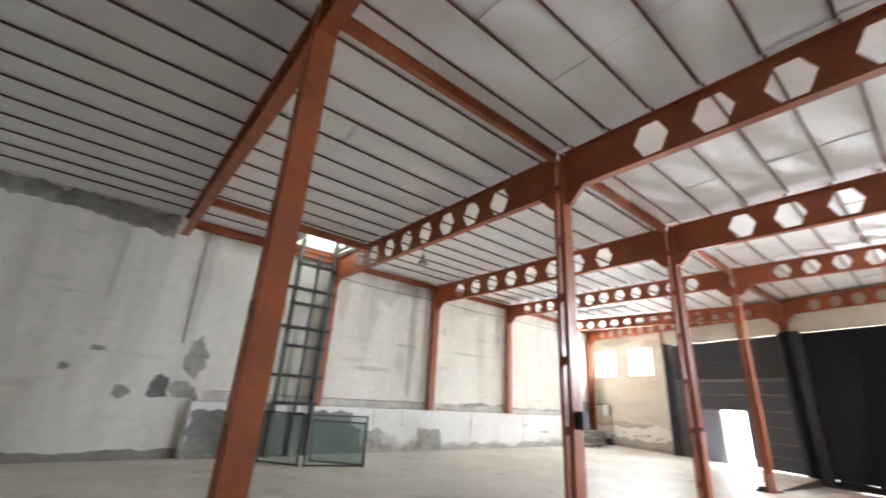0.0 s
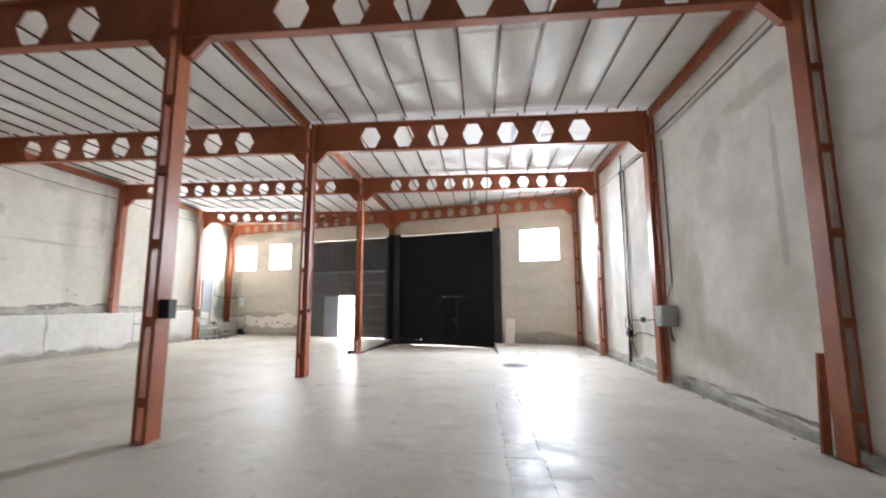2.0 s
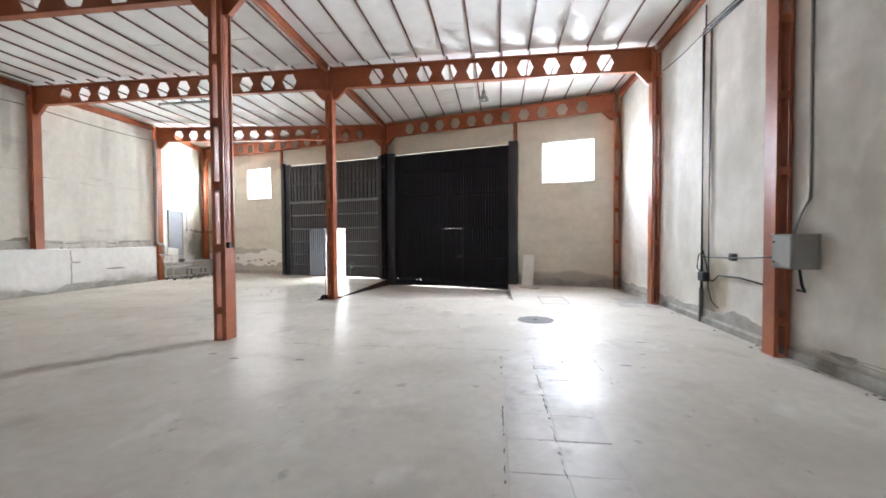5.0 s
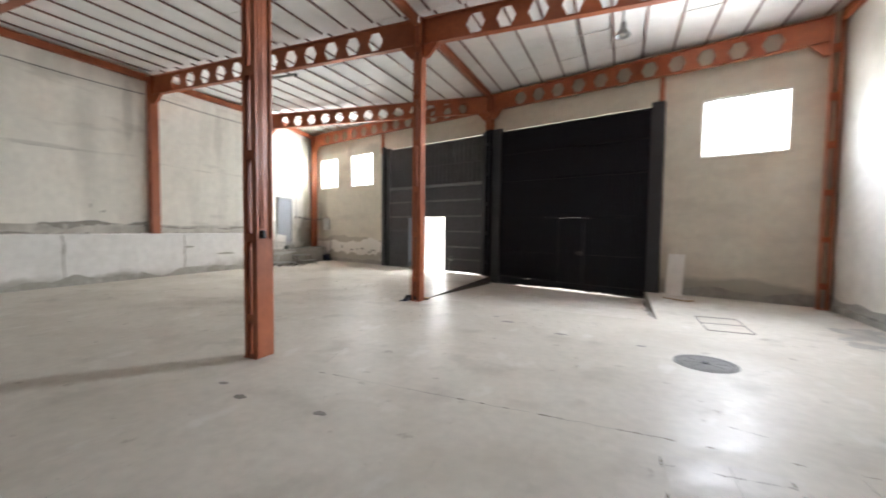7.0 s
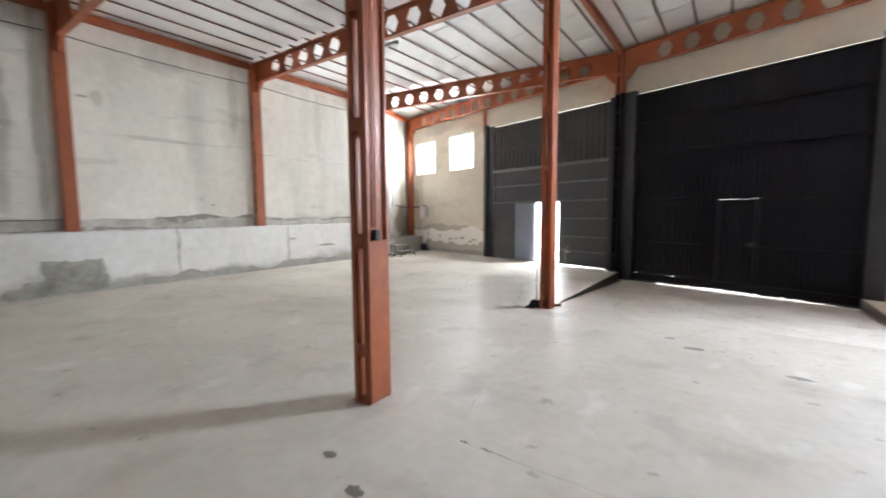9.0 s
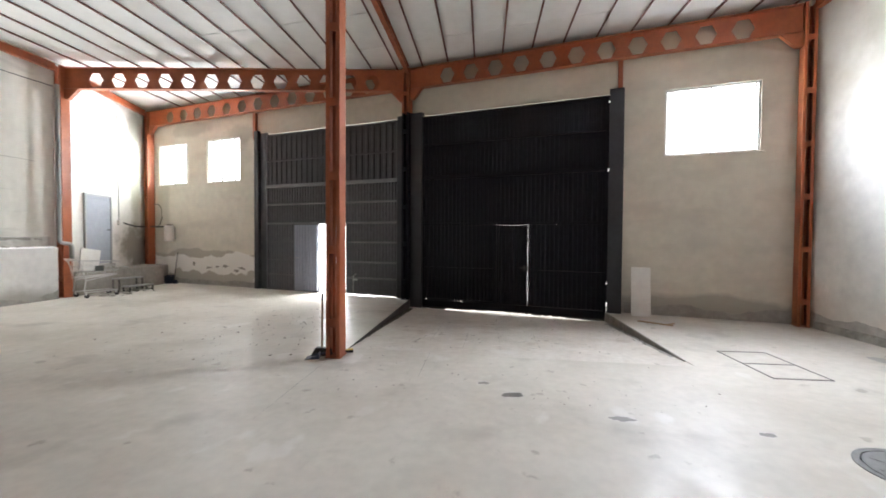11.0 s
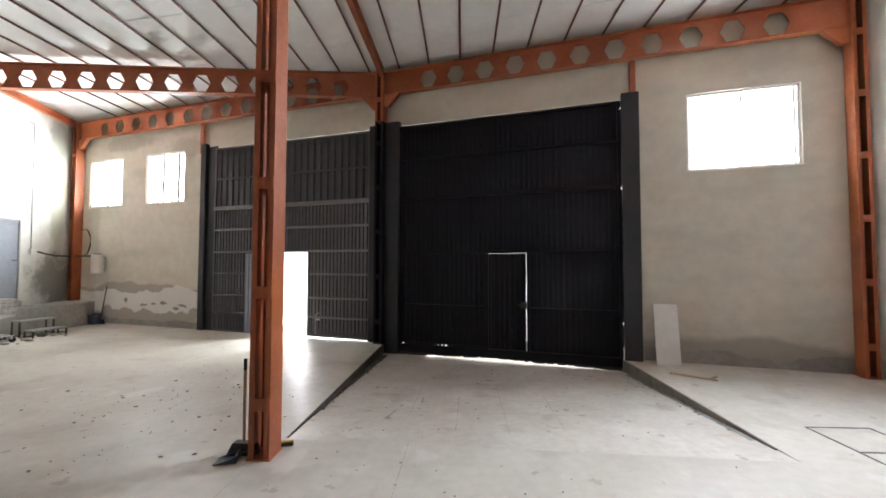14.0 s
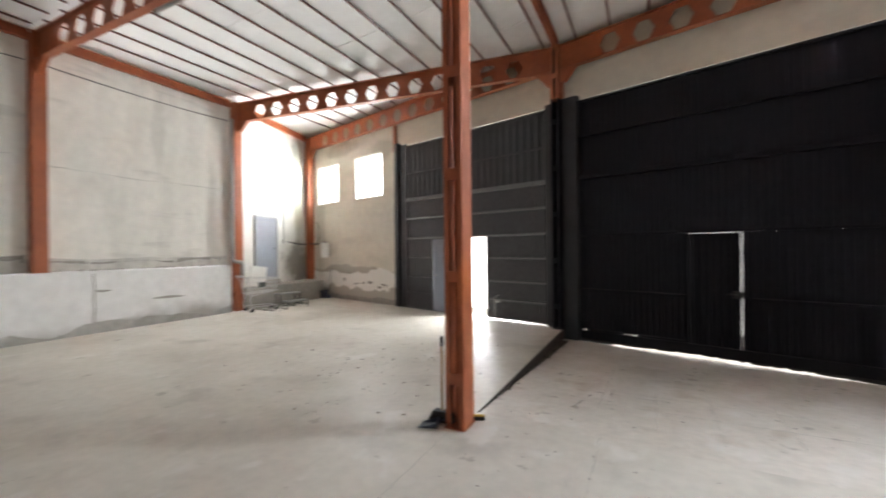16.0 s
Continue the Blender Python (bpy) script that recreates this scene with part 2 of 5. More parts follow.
for y, z, ry, rz, k in ((6.2, 4.75, 0.9, 0.18, 0.35), (7.4, 4.4, 0.5, 0.35, 0.35), (8.2, 2.2, 0.35, 0.8, 0.35), (5.9, 3.2, 0.08, 1.5, 0.4), (12.6, 2.0, 0.4, 1.4, 0.3), (15.2, 2.7, 0.1, 0.2, 0.5), (10.4, 4.2, 0.3, 1.2, 0.3)):
    stained(PLASTER_R, (4.68, y, z), (1.0, ry, rz), (0.36, 0.335, 0.27), k)
stained(PLASTER_R, (4.68, 11.35, 0.75), (1.0, 0.45, 0.75), (0.32, 0.27, 0.14), 0.6, 0.5)
stained(PLASTER_R, (4.68, 11.6, 0.35), (1.0, 0.35, 0.5), (0.10, 0.09, 0.07), 0.6, 0.5)
# tall narrow streak: cast shadow of the conduits, painted into the plaster colour
stained(PLASTER_R, (4.68, 11.45, 2.6), (1.0, 0.13, 2.2), (0.40, 0.385, 0.34), 0.45, 0.4)
PLASTER_F = material("plaster_cream", (0.635, 0.60, 0.505), 0.92, 0, 0.05, 0.3, 5, 0.35, 14, (0.52, 0.48, 0.40), 0.5)
over(PLASTER_F, (0.46, 0.43, 0.36), noise_min=0.5, z_soft=0.25, noise_scale=1.0, stretch=(0.7, 0.7, 2.2), amount=0.5)
over(PLASTER_F, (0.36, 0.335, 0.285), z_mid=0.42, wander=0.35, wander_scale=0.8, amount=0.85)
PLASTER_FL = material("plaster_cream_peeling", (0.635, 0.60, 0.505), 0.92, 0, 0.05, 0.3, 5, 0.35, 14, (0.52, 0.48, 0.40), 0.5)
over(PLASTER_FL, (0.46, 0.43, 0.36), noise_min=0.5, z_soft=0.25, noise_scale=1.0, stretch=(0.7, 0.7, 2.2), amount=0.5)
over(PLASTER_FL, (0.42, 0.385, 0.32), z_mid=1.13, wander=0.42, wander_scale=0.75, amount=0.9, z_soft=0.02)
over(PLASTER_FL, (0.78, 0.765, 0.72), z_mid=1.0, wander=0.44, wander_scale=0.77, amount=0.95, z_soft=0.015)
over(PLASTER_FL, (0.38, 0.345, 0.29), z_mid=0.36, wander=0.6, wander_scale=1.3, amount=0.9, z_soft=0.03)
stained(PLASTER_FL, (-12.95, 22.05, 2.9), (0.5, 0.5, 2.6), (0.34, 0.32, 0.25), 0.55, 0.3)
stained(PLASTER_FL, (-9.2, 21.05, 4.95), (1.0, 1.0, 0.35), (0.30, 0.28, 0.22), 0.5, 0.5)
stained(PLASTER_FL, (-11.5, 21.7, 5.3), (1.4, 1.0, 0.3), (0.30, 0.28, 0.22), 0.5, 0.5)
LEDGEM = material("limewashed_concrete", (0.86, 0.86, 0.85), 0.9, 0, 0.05, 0.3, 6, 0.4, 16, (0.55, 0.54, 0.49), 0.7)
over(LEDGEM, (0.33, 0.325, 0.28), z_mid=0.22, wander=0.55, wander_scale=0.9, amount=0.7, z_soft=0.16)
for y, z, ry, rz in ((9.4, 0.25, 1.0, 0.45), (7.5, 0.3, 0.8, 0.4), (10.6, 0.12, 0.6, 0.2), (12.8, 0.1, 0.8, 0.18), (15.5, 0.12, 0.9, 0.16)):
    stained(LEDGEM, (-12.385, y, z), (1.0, ry, rz), (0.36, 0.35, 0.31), 0.6, 0.5, 2.2, 0.35)
CEIL = material("ceiling_board", (0.90, 0.895, 0.88), 0.85, 0, 0.03, 0.08, 4, 0.15, 20, (0.58, 0.565, 0.52), 0.8)
# red-oxide steel darkened: the joists' shade under the boards is in this colour
JOISTM = material("shaded_red_steel", (0.13, 0.036, 0.020), 0.55, 0, 0.10, 0.4, 14, 0.05, 90, (0.08, 0.025, 0.016), 1.6, (0.45, 0.65))
RED = material("red_oxide_steel", (0.36, 0.098, 0.034), 0.48, 0, 0.10, 0.45, 14, 0.08, 90, (0.16, 0.045, 0.025), 1.6, (0.36, 0.6))
DOORM = material("charcoal_sheet_steel", (0.010, 0.0098, 0.0145), 0.6, 0, 0.1, 0.4, 10, 0.05, 60, (0.018, 0.018, 0.021), 1.2, (0.5, 0.7))
DOORM.node_tree.nodes["Principled BSDF"].inputs["Specular IOR Level"].default_value = 0.12
RAILM = material("grey_rail_steel", (0.15, 0.152, 0.158), 0.55, 0, 0.1, 0.4, 10, 0.05, 60, (0.10, 0.10, 0.102), 1.2, (0.45, 0.65))
DOORU = material("dark_slate_sheet", (0.045, 0.046, 0.051), 0.6, 0, 0.1, 0.4, 10, 0.05, 60, (0.035, 0.035, 0.037), 1.2, (0.5, 0.7))
DOORL = material("slate_sheet_steel", (0.095, 0.097, 0.104), 0.6, 0, 0.1, 0.4, 10, 0.05, 60, (0.075, 0.075, 0.078), 1.2, (0.5, 0.7))
JAMBM = material("slate_guide_box", (0.022, 0.023, 0.028), 0.55, 0, 0.1, 0.4, 10, 0.05, 60, (0.016, 0.017, 0.02), 1.2, (0.45, 0.65))
LEAFM = material("pale_grey_steel", (0.27, 0.295, 0.36), 0.42, 0, 0.06, 0.3, 10, 0.03, 60)
GREYM = material("grey_enamel", (0.34, 0.345, 0.33), 0.45, 0, 0.05, 0.3, 12, 0.04, 70, (0.22, 0.21, 0.19))
GREYDOOR = material("blue_grey_door_paint", (0.30, 0.32, 0.36), 0.45, 0, 0.05, 0.2, 9, 0.04, 50)
BLACK = material("black_rubber", (0.022, 0.021, 0.021), 0.6, 0, 0.1, 0.2, 20, 0.05, 90)
ALU = material("white_aluminium", (0.78, 0.78, 0.77), 0.4, 0, 0.03, 0.1, 12, 0.0)
WHITE = material("white_board", (0.76, 0.75, 0.71), 0.6, 0, 0.04, 0.25, 7, 0.1, 40, (0.55, 0.52, 0.46), 2.0)
CEMENT = material("raw_cement", (0.34, 0.325, 0.29), 0.95, 0, 0.12, 0.5, 8, 0.7, 22, (0.2, 0.19, 0.165), 1.2)
GALV = material("galvanised_steel", (0.42, 0.43, 0.42), 0.42, 0.75, 0.08, 0.3, 18, 0.05, 80)
GREENM = material("grey_green_paint", (0.075, 0.088, 0.08), 0.5, 0, 0.08, 0.4, 10, 0.06, 70, (0.10, 0.115, 0.10))
BLUE = material("blue_plastic", (0.02, 0.032, 0.07), 0.45, 0, 0.05, 0.2, 10, 0.02)
WOOD = material("pale_wood", (0.42, 0.29, 0.16), 0.6, 0, 0.12, 0.4, 20, 0.1, 80)
YELLOW = material("yellow_bristle", (0.55, 0.36, 0.06), 0.8, 0, 0.15, 0.3, 30, 0.3, 200)
IRON = material("cast_iron", (0.11, 0.105, 0.10), 0.55, 0.4, 0.1, 0.4, 14, 0.3, 40)
OUTM = material("pale_yard", (0.55, 0.53, 0.48), 0.9, 0, 0.08, 0.3, 3, 0.2, 20)
DIRT = material("dirt_crumbs", (0.17, 0.145, 0.11), 0.95, 0, 0.2, 0.4, 20, 0.2, 50)


def glass_material():
    m = bpy.data.materials.new("window_glass")
    m.use_nodes = True
    b = m.node_tree.nodes["Principled BSDF"]
    b.inputs["Base Color"].default_value = (0.95, 0.98, 0.97, 1)
    b.inputs["Transmission Weight"].default_value = 1.0
    b.inputs["Roughness"].default_value = 0.03
    b.inputs["IOR"].default_value = 1.05
    return m


GLASS = glass_material()


def glow_material(name, colour, strength):
    m = bpy.data.materials.new(name)
    m.use_nodes = True
    nt = m.node_tree
    e = nt.nodes.new("ShaderNodeEmission")
    e.inputs[0].default_value, e.inputs[1].default_value = (*colour, 1), strength
    nt.links.new(e.outputs[0], nt.nodes["Material Output"].inputs[0])
    return m


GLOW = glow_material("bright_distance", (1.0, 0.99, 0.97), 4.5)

# ---- mesh helpers ----


def link(name, bm, mat, parent=None, m=None, label="", smooth=False):
    me = bpy.data.meshes.new(name)
    bmesh.ops.recalc_face_normals(bm, faces=bm.faces)
    bm.to_mesh(me)
    bm.free()
    me.materials.append(mat)
    if smooth:
        me.shade_smooth()
    ob = new(name, me)
    if parent:
        ob.parent = parent
    if m is not None:
        ob.matrix_basis = m
    if label:
        ob["label"] = label
    return ob


def part(name, bm, mat, parent, label="", smooth=False):
    return link(name, bm, mat, parent, None, label, smooth)


def root(name, m, label, category, group="", kind=""):
    ob = new(name)
    ob.matrix_basis = m
    return tagged(ob, label, category, group, kind)


def box(x0, y0, z0, x1, y1, z1, bevel=0.0, bm=None):
    bm = bm or bmesh.new()
    c = bmesh.ops.create_cube(bm, size=1.0)
    vs = c["verts"]
    bmesh.ops.scale(bm, vec=(x1 - x0, y1 - y0, z1 - z0), verts=vs)
    bmesh.ops.translate(bm, vec=((x0 + x1) / 2, (y0 + y1) / 2, (z0 + z1) / 2), verts=vs)
    if bevel:
        es = list({e for v in vs for e in v.link_edges})
        bmesh.ops.bevel(bm, geom=es, offset=bevel, segments=1, affect="EDGES")
    return bm


def rod(points, r, bm=None, sides=8):
    """A round bar along a line of points."""
    bm = bm or bmesh.new()
    pts = [Vector(p) for p in points]
    rings = []
    for i, p in enumerate(pts):
        a = pts[max(i - 1, 0)]
        b = pts[min(i + 1, len(pts) - 1)]
        q = (b - a).normalized().to_track_quat("Z", "Y")
        rings.append([bm.verts.new(p + q @ Vector((r * math.cos(2 * math.pi * k / sides), r * math.sin(2 * math.pi * k / sides), 0))) for k in range(sides)])
    for a, b in zip(rings, rings[1:]):
        for k in range(sides):
            bm.faces.new((a[k], a[(k + 1) % sides], b[(k + 1) % sides], b[k]))
    bm.faces.new(rings[0][::-1])
    bm.faces.new(rings[-1])
    return bm


def lathe(profile, sides=24, bm=None):
    bm = bm or bmesh.new()
    rings = [[bm.verts.new((r * math.cos(2 * math.pi * k / sides), r * math.sin(2 * math.pi * k / sides), z)) for k in range(sides)] for r, z in profile]
    for a, b in zip(rings, rings[1:]):
        for k in range(sides):
            bm.faces.new((a[k], a[(k + 1) % sides], b[(k + 1) % sides], b[k]))
    bm.faces.new(rings[0][::-1])
    bm.faces.new(rings[-1])
    return bm


def prism(outline, depth, axis="y", bm=None):
    """A flat outline given thickness; the outline lies in x-z for axis y, in x-y for axis z."""
    bm = bm or bmesh.new()
    d0, d1 = depth
    put = (lambda a, b, d: (a, d, b)) if axis == "y" else (lambda a, b, d: (a, b, d))
    f0 = [bm.verts.new(put(a, b, d0)) for a, b in outline]
    f1 = [bm.verts.new(put(a, b, d1)) for a, b in outline]
    bm.faces.new(f0)
    bm.faces.new(f1[::-1])
    k = len(outline)
    for i in range(k):
        bm.faces.new((f0[i], f0[(i + 1) % k], f1[(i + 1) % k], f1[i]))
    return bm


def wall_with_holes(s0, s1, z0, z1, depth, holes):
    """A wall in x-z with rectangular openings that go right through it."""
    bm = bmesh.new()
    xs = sorted({s0, s1, *[a for h in holes for a in h[:2]]})
    zs = sorted({z0, z1, *[a for h in holes for a in h[2:]]})
    solid = {}
    for i in range(len(xs) - 1):
        for j in range(len(zs) - 1):
            cx, cz = (xs[i] + xs[i + 1]) / 2, (zs[j] + zs[j + 1]) / 2
            solid[i, j] = not any(h[0] < cx < h[1] and h[2] < cz < h[3] for h in holes)
    verts = {}

    def v(i, j, k):
        if (i, j, k) not in verts:
            verts[i, j, k] = bm.verts.new((xs[i], depth[k], zs[j]))
        return verts[i, j, k]

    for (i, j), on in solid.items():
        if not on:
            continue
        bm.faces.new((v(i, j, 0), v(i + 1, j, 0), v(i + 1, j + 1, 0), v(i, j + 1, 0)))
        bm.faces.new((v(i, j, 1), v(i, j + 1, 1), v(i + 1, j + 1, 1), v(i + 1, j, 1)))
        for (di, dj), (a, b) in {(-1, 0): ((i, j), (i, j + 1)), (1, 0): ((i + 1, j), (i + 1, j + 1)), (0, -1): ((i, j), (i + 1, j)), (0, 1): ((i, j + 1), (i + 1, j + 1))}.items():
            if not solid.get((i + di, j + dj), False):
                bm.faces.new((v(*a, 0), v(*b, 0), v(*b, 1), v(*a, 1)))
    return bm


def structure(name, bm, mat, label="", m=None, category=""):
    return tagged(link(name, bm, mat, None, m), label, category, "", "structure")


# ---- plan ----
XL, XR, XC = -12.62, 4.68, -3.46
ROOF = 6.155
REAR = -14.0
FRAMES = (0.44, 5.0, 9.45, 13.79)
SPLAY_A, SPLAY_B = Vector((-12.62, 18.15, 0)), Vector((-13.70, 22.34, 0))

# floor: one slab, cut out for the ramp that runs down to the right-hand gate
RAMP = (-3.42, 1.26, 14.15)


def front_y(x, d=0.0):
    return 19.37 - 0.29 * (x + 3.45) - d


def flat(outline, z):
    bm = bmesh.new()
    bm.faces.new([bm.verts.new((a, b, z)) for a, b in outline])
    return bm


fl = bmesh.new()
T = 0.35
prism([(-18, REAR - 1), (RAMP[0], REAR - 1), (RAMP[0], front_y(RAMP[0]) + 0.3), (-18, front_y(-18) + 0.3)], (-T, 0), "z", fl)
prism([(RAMP[0], REAR - 1), (RAMP[1], REAR - 1), (RAMP[1], RAMP[2] - 0.15), (RAMP[0], RAMP[2] + 0.1)], (-T, 0), "z", fl)
prism([(RAMP[1], REAR - 1), (6, REAR - 1), (6, front_y(6) + 0.3), (RAMP[1], front_y(RAMP[1]) + 0.3)], (-T, 0), "z", fl)
structure("floor", fl, FLOOR, "worn pale concrete floor with dull shine")
rp = bmesh.new()
top = [(RAMP[0], RAMP[2] + 0.1, 0), (RAMP[1], RAMP[2] - 0.15, 0), (RAMP[1], front_y(RAMP[1]) + 0.35, -0.235), (RAMP[0], front_y(RAMP[0]) + 0.35, -0.235)]
tv = [rp.verts.new(p) for p in top]
bv = [rp.verts.new((a, b, c - 0.2)) for a, b, c in top]
rp.faces.new(tv)
rp.faces.new(bv[::-1])
for i in range(4):
    rp.faces.new((tv[i], tv[(i + 1) % 4], bv[(i + 1) % 4], bv[i]))
structure("floor_ramp", rp, RAMPM, "concrete ramp sloping down to the large gate")
structure("ground", flat([(-400, -400), (400, -400), (400, 400), (-400, 400)], -0.42), OUTM, "pale yard ground outside")

GREY_KERB = material("grey_kerb", (0.26, 0.24, 0.205), 0.95, 0, 0.15, 0.6, 12, 0.5, 30, (0.12, 0.11, 0.095), 2.5)
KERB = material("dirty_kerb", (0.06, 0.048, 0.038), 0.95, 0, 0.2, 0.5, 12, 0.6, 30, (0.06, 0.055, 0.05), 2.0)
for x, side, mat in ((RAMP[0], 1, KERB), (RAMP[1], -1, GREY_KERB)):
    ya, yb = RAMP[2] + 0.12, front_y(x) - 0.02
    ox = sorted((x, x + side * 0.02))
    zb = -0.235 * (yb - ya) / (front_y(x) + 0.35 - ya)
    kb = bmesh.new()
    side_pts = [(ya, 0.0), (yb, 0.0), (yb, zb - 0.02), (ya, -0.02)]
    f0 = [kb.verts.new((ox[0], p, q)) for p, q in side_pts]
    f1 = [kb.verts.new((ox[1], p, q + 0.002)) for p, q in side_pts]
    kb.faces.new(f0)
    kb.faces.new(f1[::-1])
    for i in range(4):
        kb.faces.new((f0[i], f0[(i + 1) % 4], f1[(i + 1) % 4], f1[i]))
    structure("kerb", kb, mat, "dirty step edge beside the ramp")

# walls
structure("wall_right", box(XR, REAR - 0.3, -0.3, XR + 0.3, front_y(XR) + 0.25, 6.5), PLASTER_R, "stained grey plaster side wall")
structure("wall_left", box(XL - 0.3, REAR - 0.3, -0.3, XL, 18.12, 6.5), PLASTER_L, "aged plaster side wall with damp streaks")
# rear wall is unseen: added far back and dark to reduce bounced light
structure("wall_rear_unseen", box(XL - 0.3, REAR - 0.3, -0.3, XR + 0.3, REAR, 6.5), CEMENT, "unseen rear wall, added in dark cement to cut bounced light")
d = SPLAY_B - SPLAY_A
SPL = pose(SPLAY_A.x, SPLAY_A.y, 0, 0, 0, math.degrees(math.atan2(d.y, d.x)))
structure("wall_left_far", wall_with_holes(-0.0, d.length + 0.2, -0.3, 6.5, (0.0, 0.3), []), PLASTER_S, "aged plaster wall beside the landing", SPL)
GATE_L = (-5.06, -0.26, -0.4, 4.83)
GATE_R = (0.36, 4.98, -0.4, 4.835)
structure("wall_front_1", wall_with_holes(0.0, 8.9, -0.4, 6.5, (0, 0.14), [GATE_R, WIN_R]), PLASTER_F, "cream plaster front wall with grey damp base", FW)
structure("wall_front_2", wall_with_holes(-11.6, 0.0, -0.4, 6.5, (0, 0.14), [GATE_L, WIN_L1, WIN_L2]), PLASTER_FL, "cream plaster front wall, render peeling low down", FW)

# retaining ledge along the left wall
lg = prism([(XL - 0.05, -0.1), (-12.385, -0.1), (-12.385, 1.315), (-12.41, 1.34), (XL - 0.05, 1.35)], (1.75, 18.0), "y")
structure("ledge", lg, LEDGEM, "whitewashed concrete ledge with grey patches")

# ceiling boards and joists


def joists(r0, rp, l0, lp):
    return sorted([r0 + rp * k for k in range(12) if r0 + rp * k < XR - 0.15] + [l0 - lp * k for k in range(13) if l0 - lp * k > XL + 0.25])


BAYS = [(REAR, 0.55, joists(-3.2, 0.706, -3.88, 0.716)), (0.55, 5.0, joists(-3.2, 0.706, -3.88, 0.716)), (5.0, 9.45, joists(-3.17, 0.704, -3.88, 0.708)),
        (9.45, 13.79, joists(-3.17, 0.684, -3.86, 0.703)), (13.79, None, joists(-3.09, 0.68, -3.79, 0.68))]
SHAFT = (-12.45, -10.2, 3.45, 4.95)
cb = bmesh.new()
rng = random.Random(4)
for y0, y1, xs in BAYS:
    left = XL - (0 if y1 else 1.3)
    edges = [left, *xs, XR]
    for a, b in zip(edges, edges[1:]):
        ya = y0
        cuts = 3 if y1 else 4
        for c in range(cuts):
            end_a = y1 if y1 else front_y(a) + 0.05
            end_b = y1 if y1 else front_y(b) + 0.05
            f0, f1 = c / cuts, (c + 1) / cuts
            dz = [rng.uniform(-0.012, 0.012) for _ in range(2)]
            if y0 == 0.55 and b < SHAFT[1] - 0.3 and c > 1:
                continue
            quad = [(a, ya + (end_a - ya) * f0, dz[0]), (b, ya + (end_b - ya) * f0, dz[0]), (b, ya + (end_b - ya) * f1, dz[1]), (a, ya + (end_a - ya) * f1, dz[1])]
            lo = [cb.verts.new((p, q, ROOF + r)) for p, q, r in quad]
            hi = [cb.verts.new((p, q, ROOF + 0.05 + r)) for p, q, r in quad]
            cb.faces.new(lo[::-1])
            cb.faces.new(hi)
            for k in range(4):
                cb.faces.new((lo[k], lo[(k + 1) % 4], hi[(k + 1) % 4], hi[k]))
structure("ceiling", cb, CEIL, "off-white ceiling boards between red joists")
structure("roof", box(XL - 1.8, 5.0, 6.32, XR + 0.3, 23.5, 6.4), CEMENT, "plain roof slab")
structure("roof", box(-10.42, REAR - 0.3, 6.32, XR + 0.3, 4.99, 6.4), CEMENT, "plain roof slab")
structure("roof", box(XL - 0.3, REAR - 0.3, 6.32, -10.43, 3.45, 6.4), CEMENT, "plain roof slab")
for y0, y1, xs in BAYS:
    for x in xs:
        end = (y1 if y1 else front_y(x) - 0.02) - 0.02
        if y0 == 0.55 and x < SHAFT[1] - 0.3:
            end = SHAFT[2]
        j = prism([(-0.02, 0.0), (0.02, 0.0), (0.02, 0.006), (0.006, 0.009), (0.006, 0.032), (-0.006, 0.032), (-0.006, 0.009), (-0.02, 0.006)], (0, end - y0 - 0.02), "y")
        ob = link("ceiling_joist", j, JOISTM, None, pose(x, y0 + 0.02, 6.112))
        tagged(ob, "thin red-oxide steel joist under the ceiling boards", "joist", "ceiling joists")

# ---- steel columns ----


def column(x, y, z0, z1, m=None, depth=0.24, width=0.19, step=0.98, first=0.48, RED=RED, label="red-oxide painted steel column of two battened channels"):
    """Two channels with open slots between them, tied by batten plates on the front and back."""
    r = root("steel_column", m or pose(x, y, z0), label, "column", "steel columns")
    hgt = z1 - z0
    w, dd, f, tk = width, depth, 0.05, 0.009
    for sgn in (-1, 1):
        o = [(sgn * w / 2, -dd / 2), (sgn * w / 2, dd / 2), (sgn * (w / 2 - f), dd / 2), (sgn * (w / 2 - f), dd / 2 - tk), (sgn * (w / 2 - tk), dd / 2 - tk), (sgn * (w / 2 - tk), -dd / 2 + tk), (sgn * (w / 2 - f), -dd / 2 + tk), (sgn * (w / 2 - f), -dd / 2)]
        part("channel", prism(o, (0, hgt), "z"), RED, r)
    z = first
    while z < hgt - 0.3:
        for sgn in (-1, 1):
            a, b = sorted((sgn * (dd / 2 - 0.004), sgn * (dd / 2 + 0.006)))
            part("batten", box(-w / 2 + 0.004, a, z - 0.055, w / 2 - 0.004, b, z + 0.055, 0.002), RED, r)
        z += step
    part("base_plate", box(-w / 2 - 0.015, -dd / 2 - 0.015, 0, w / 2 + 0.015, dd / 2 + 0.015, 0.012, 0.003), RED, r)
    return r


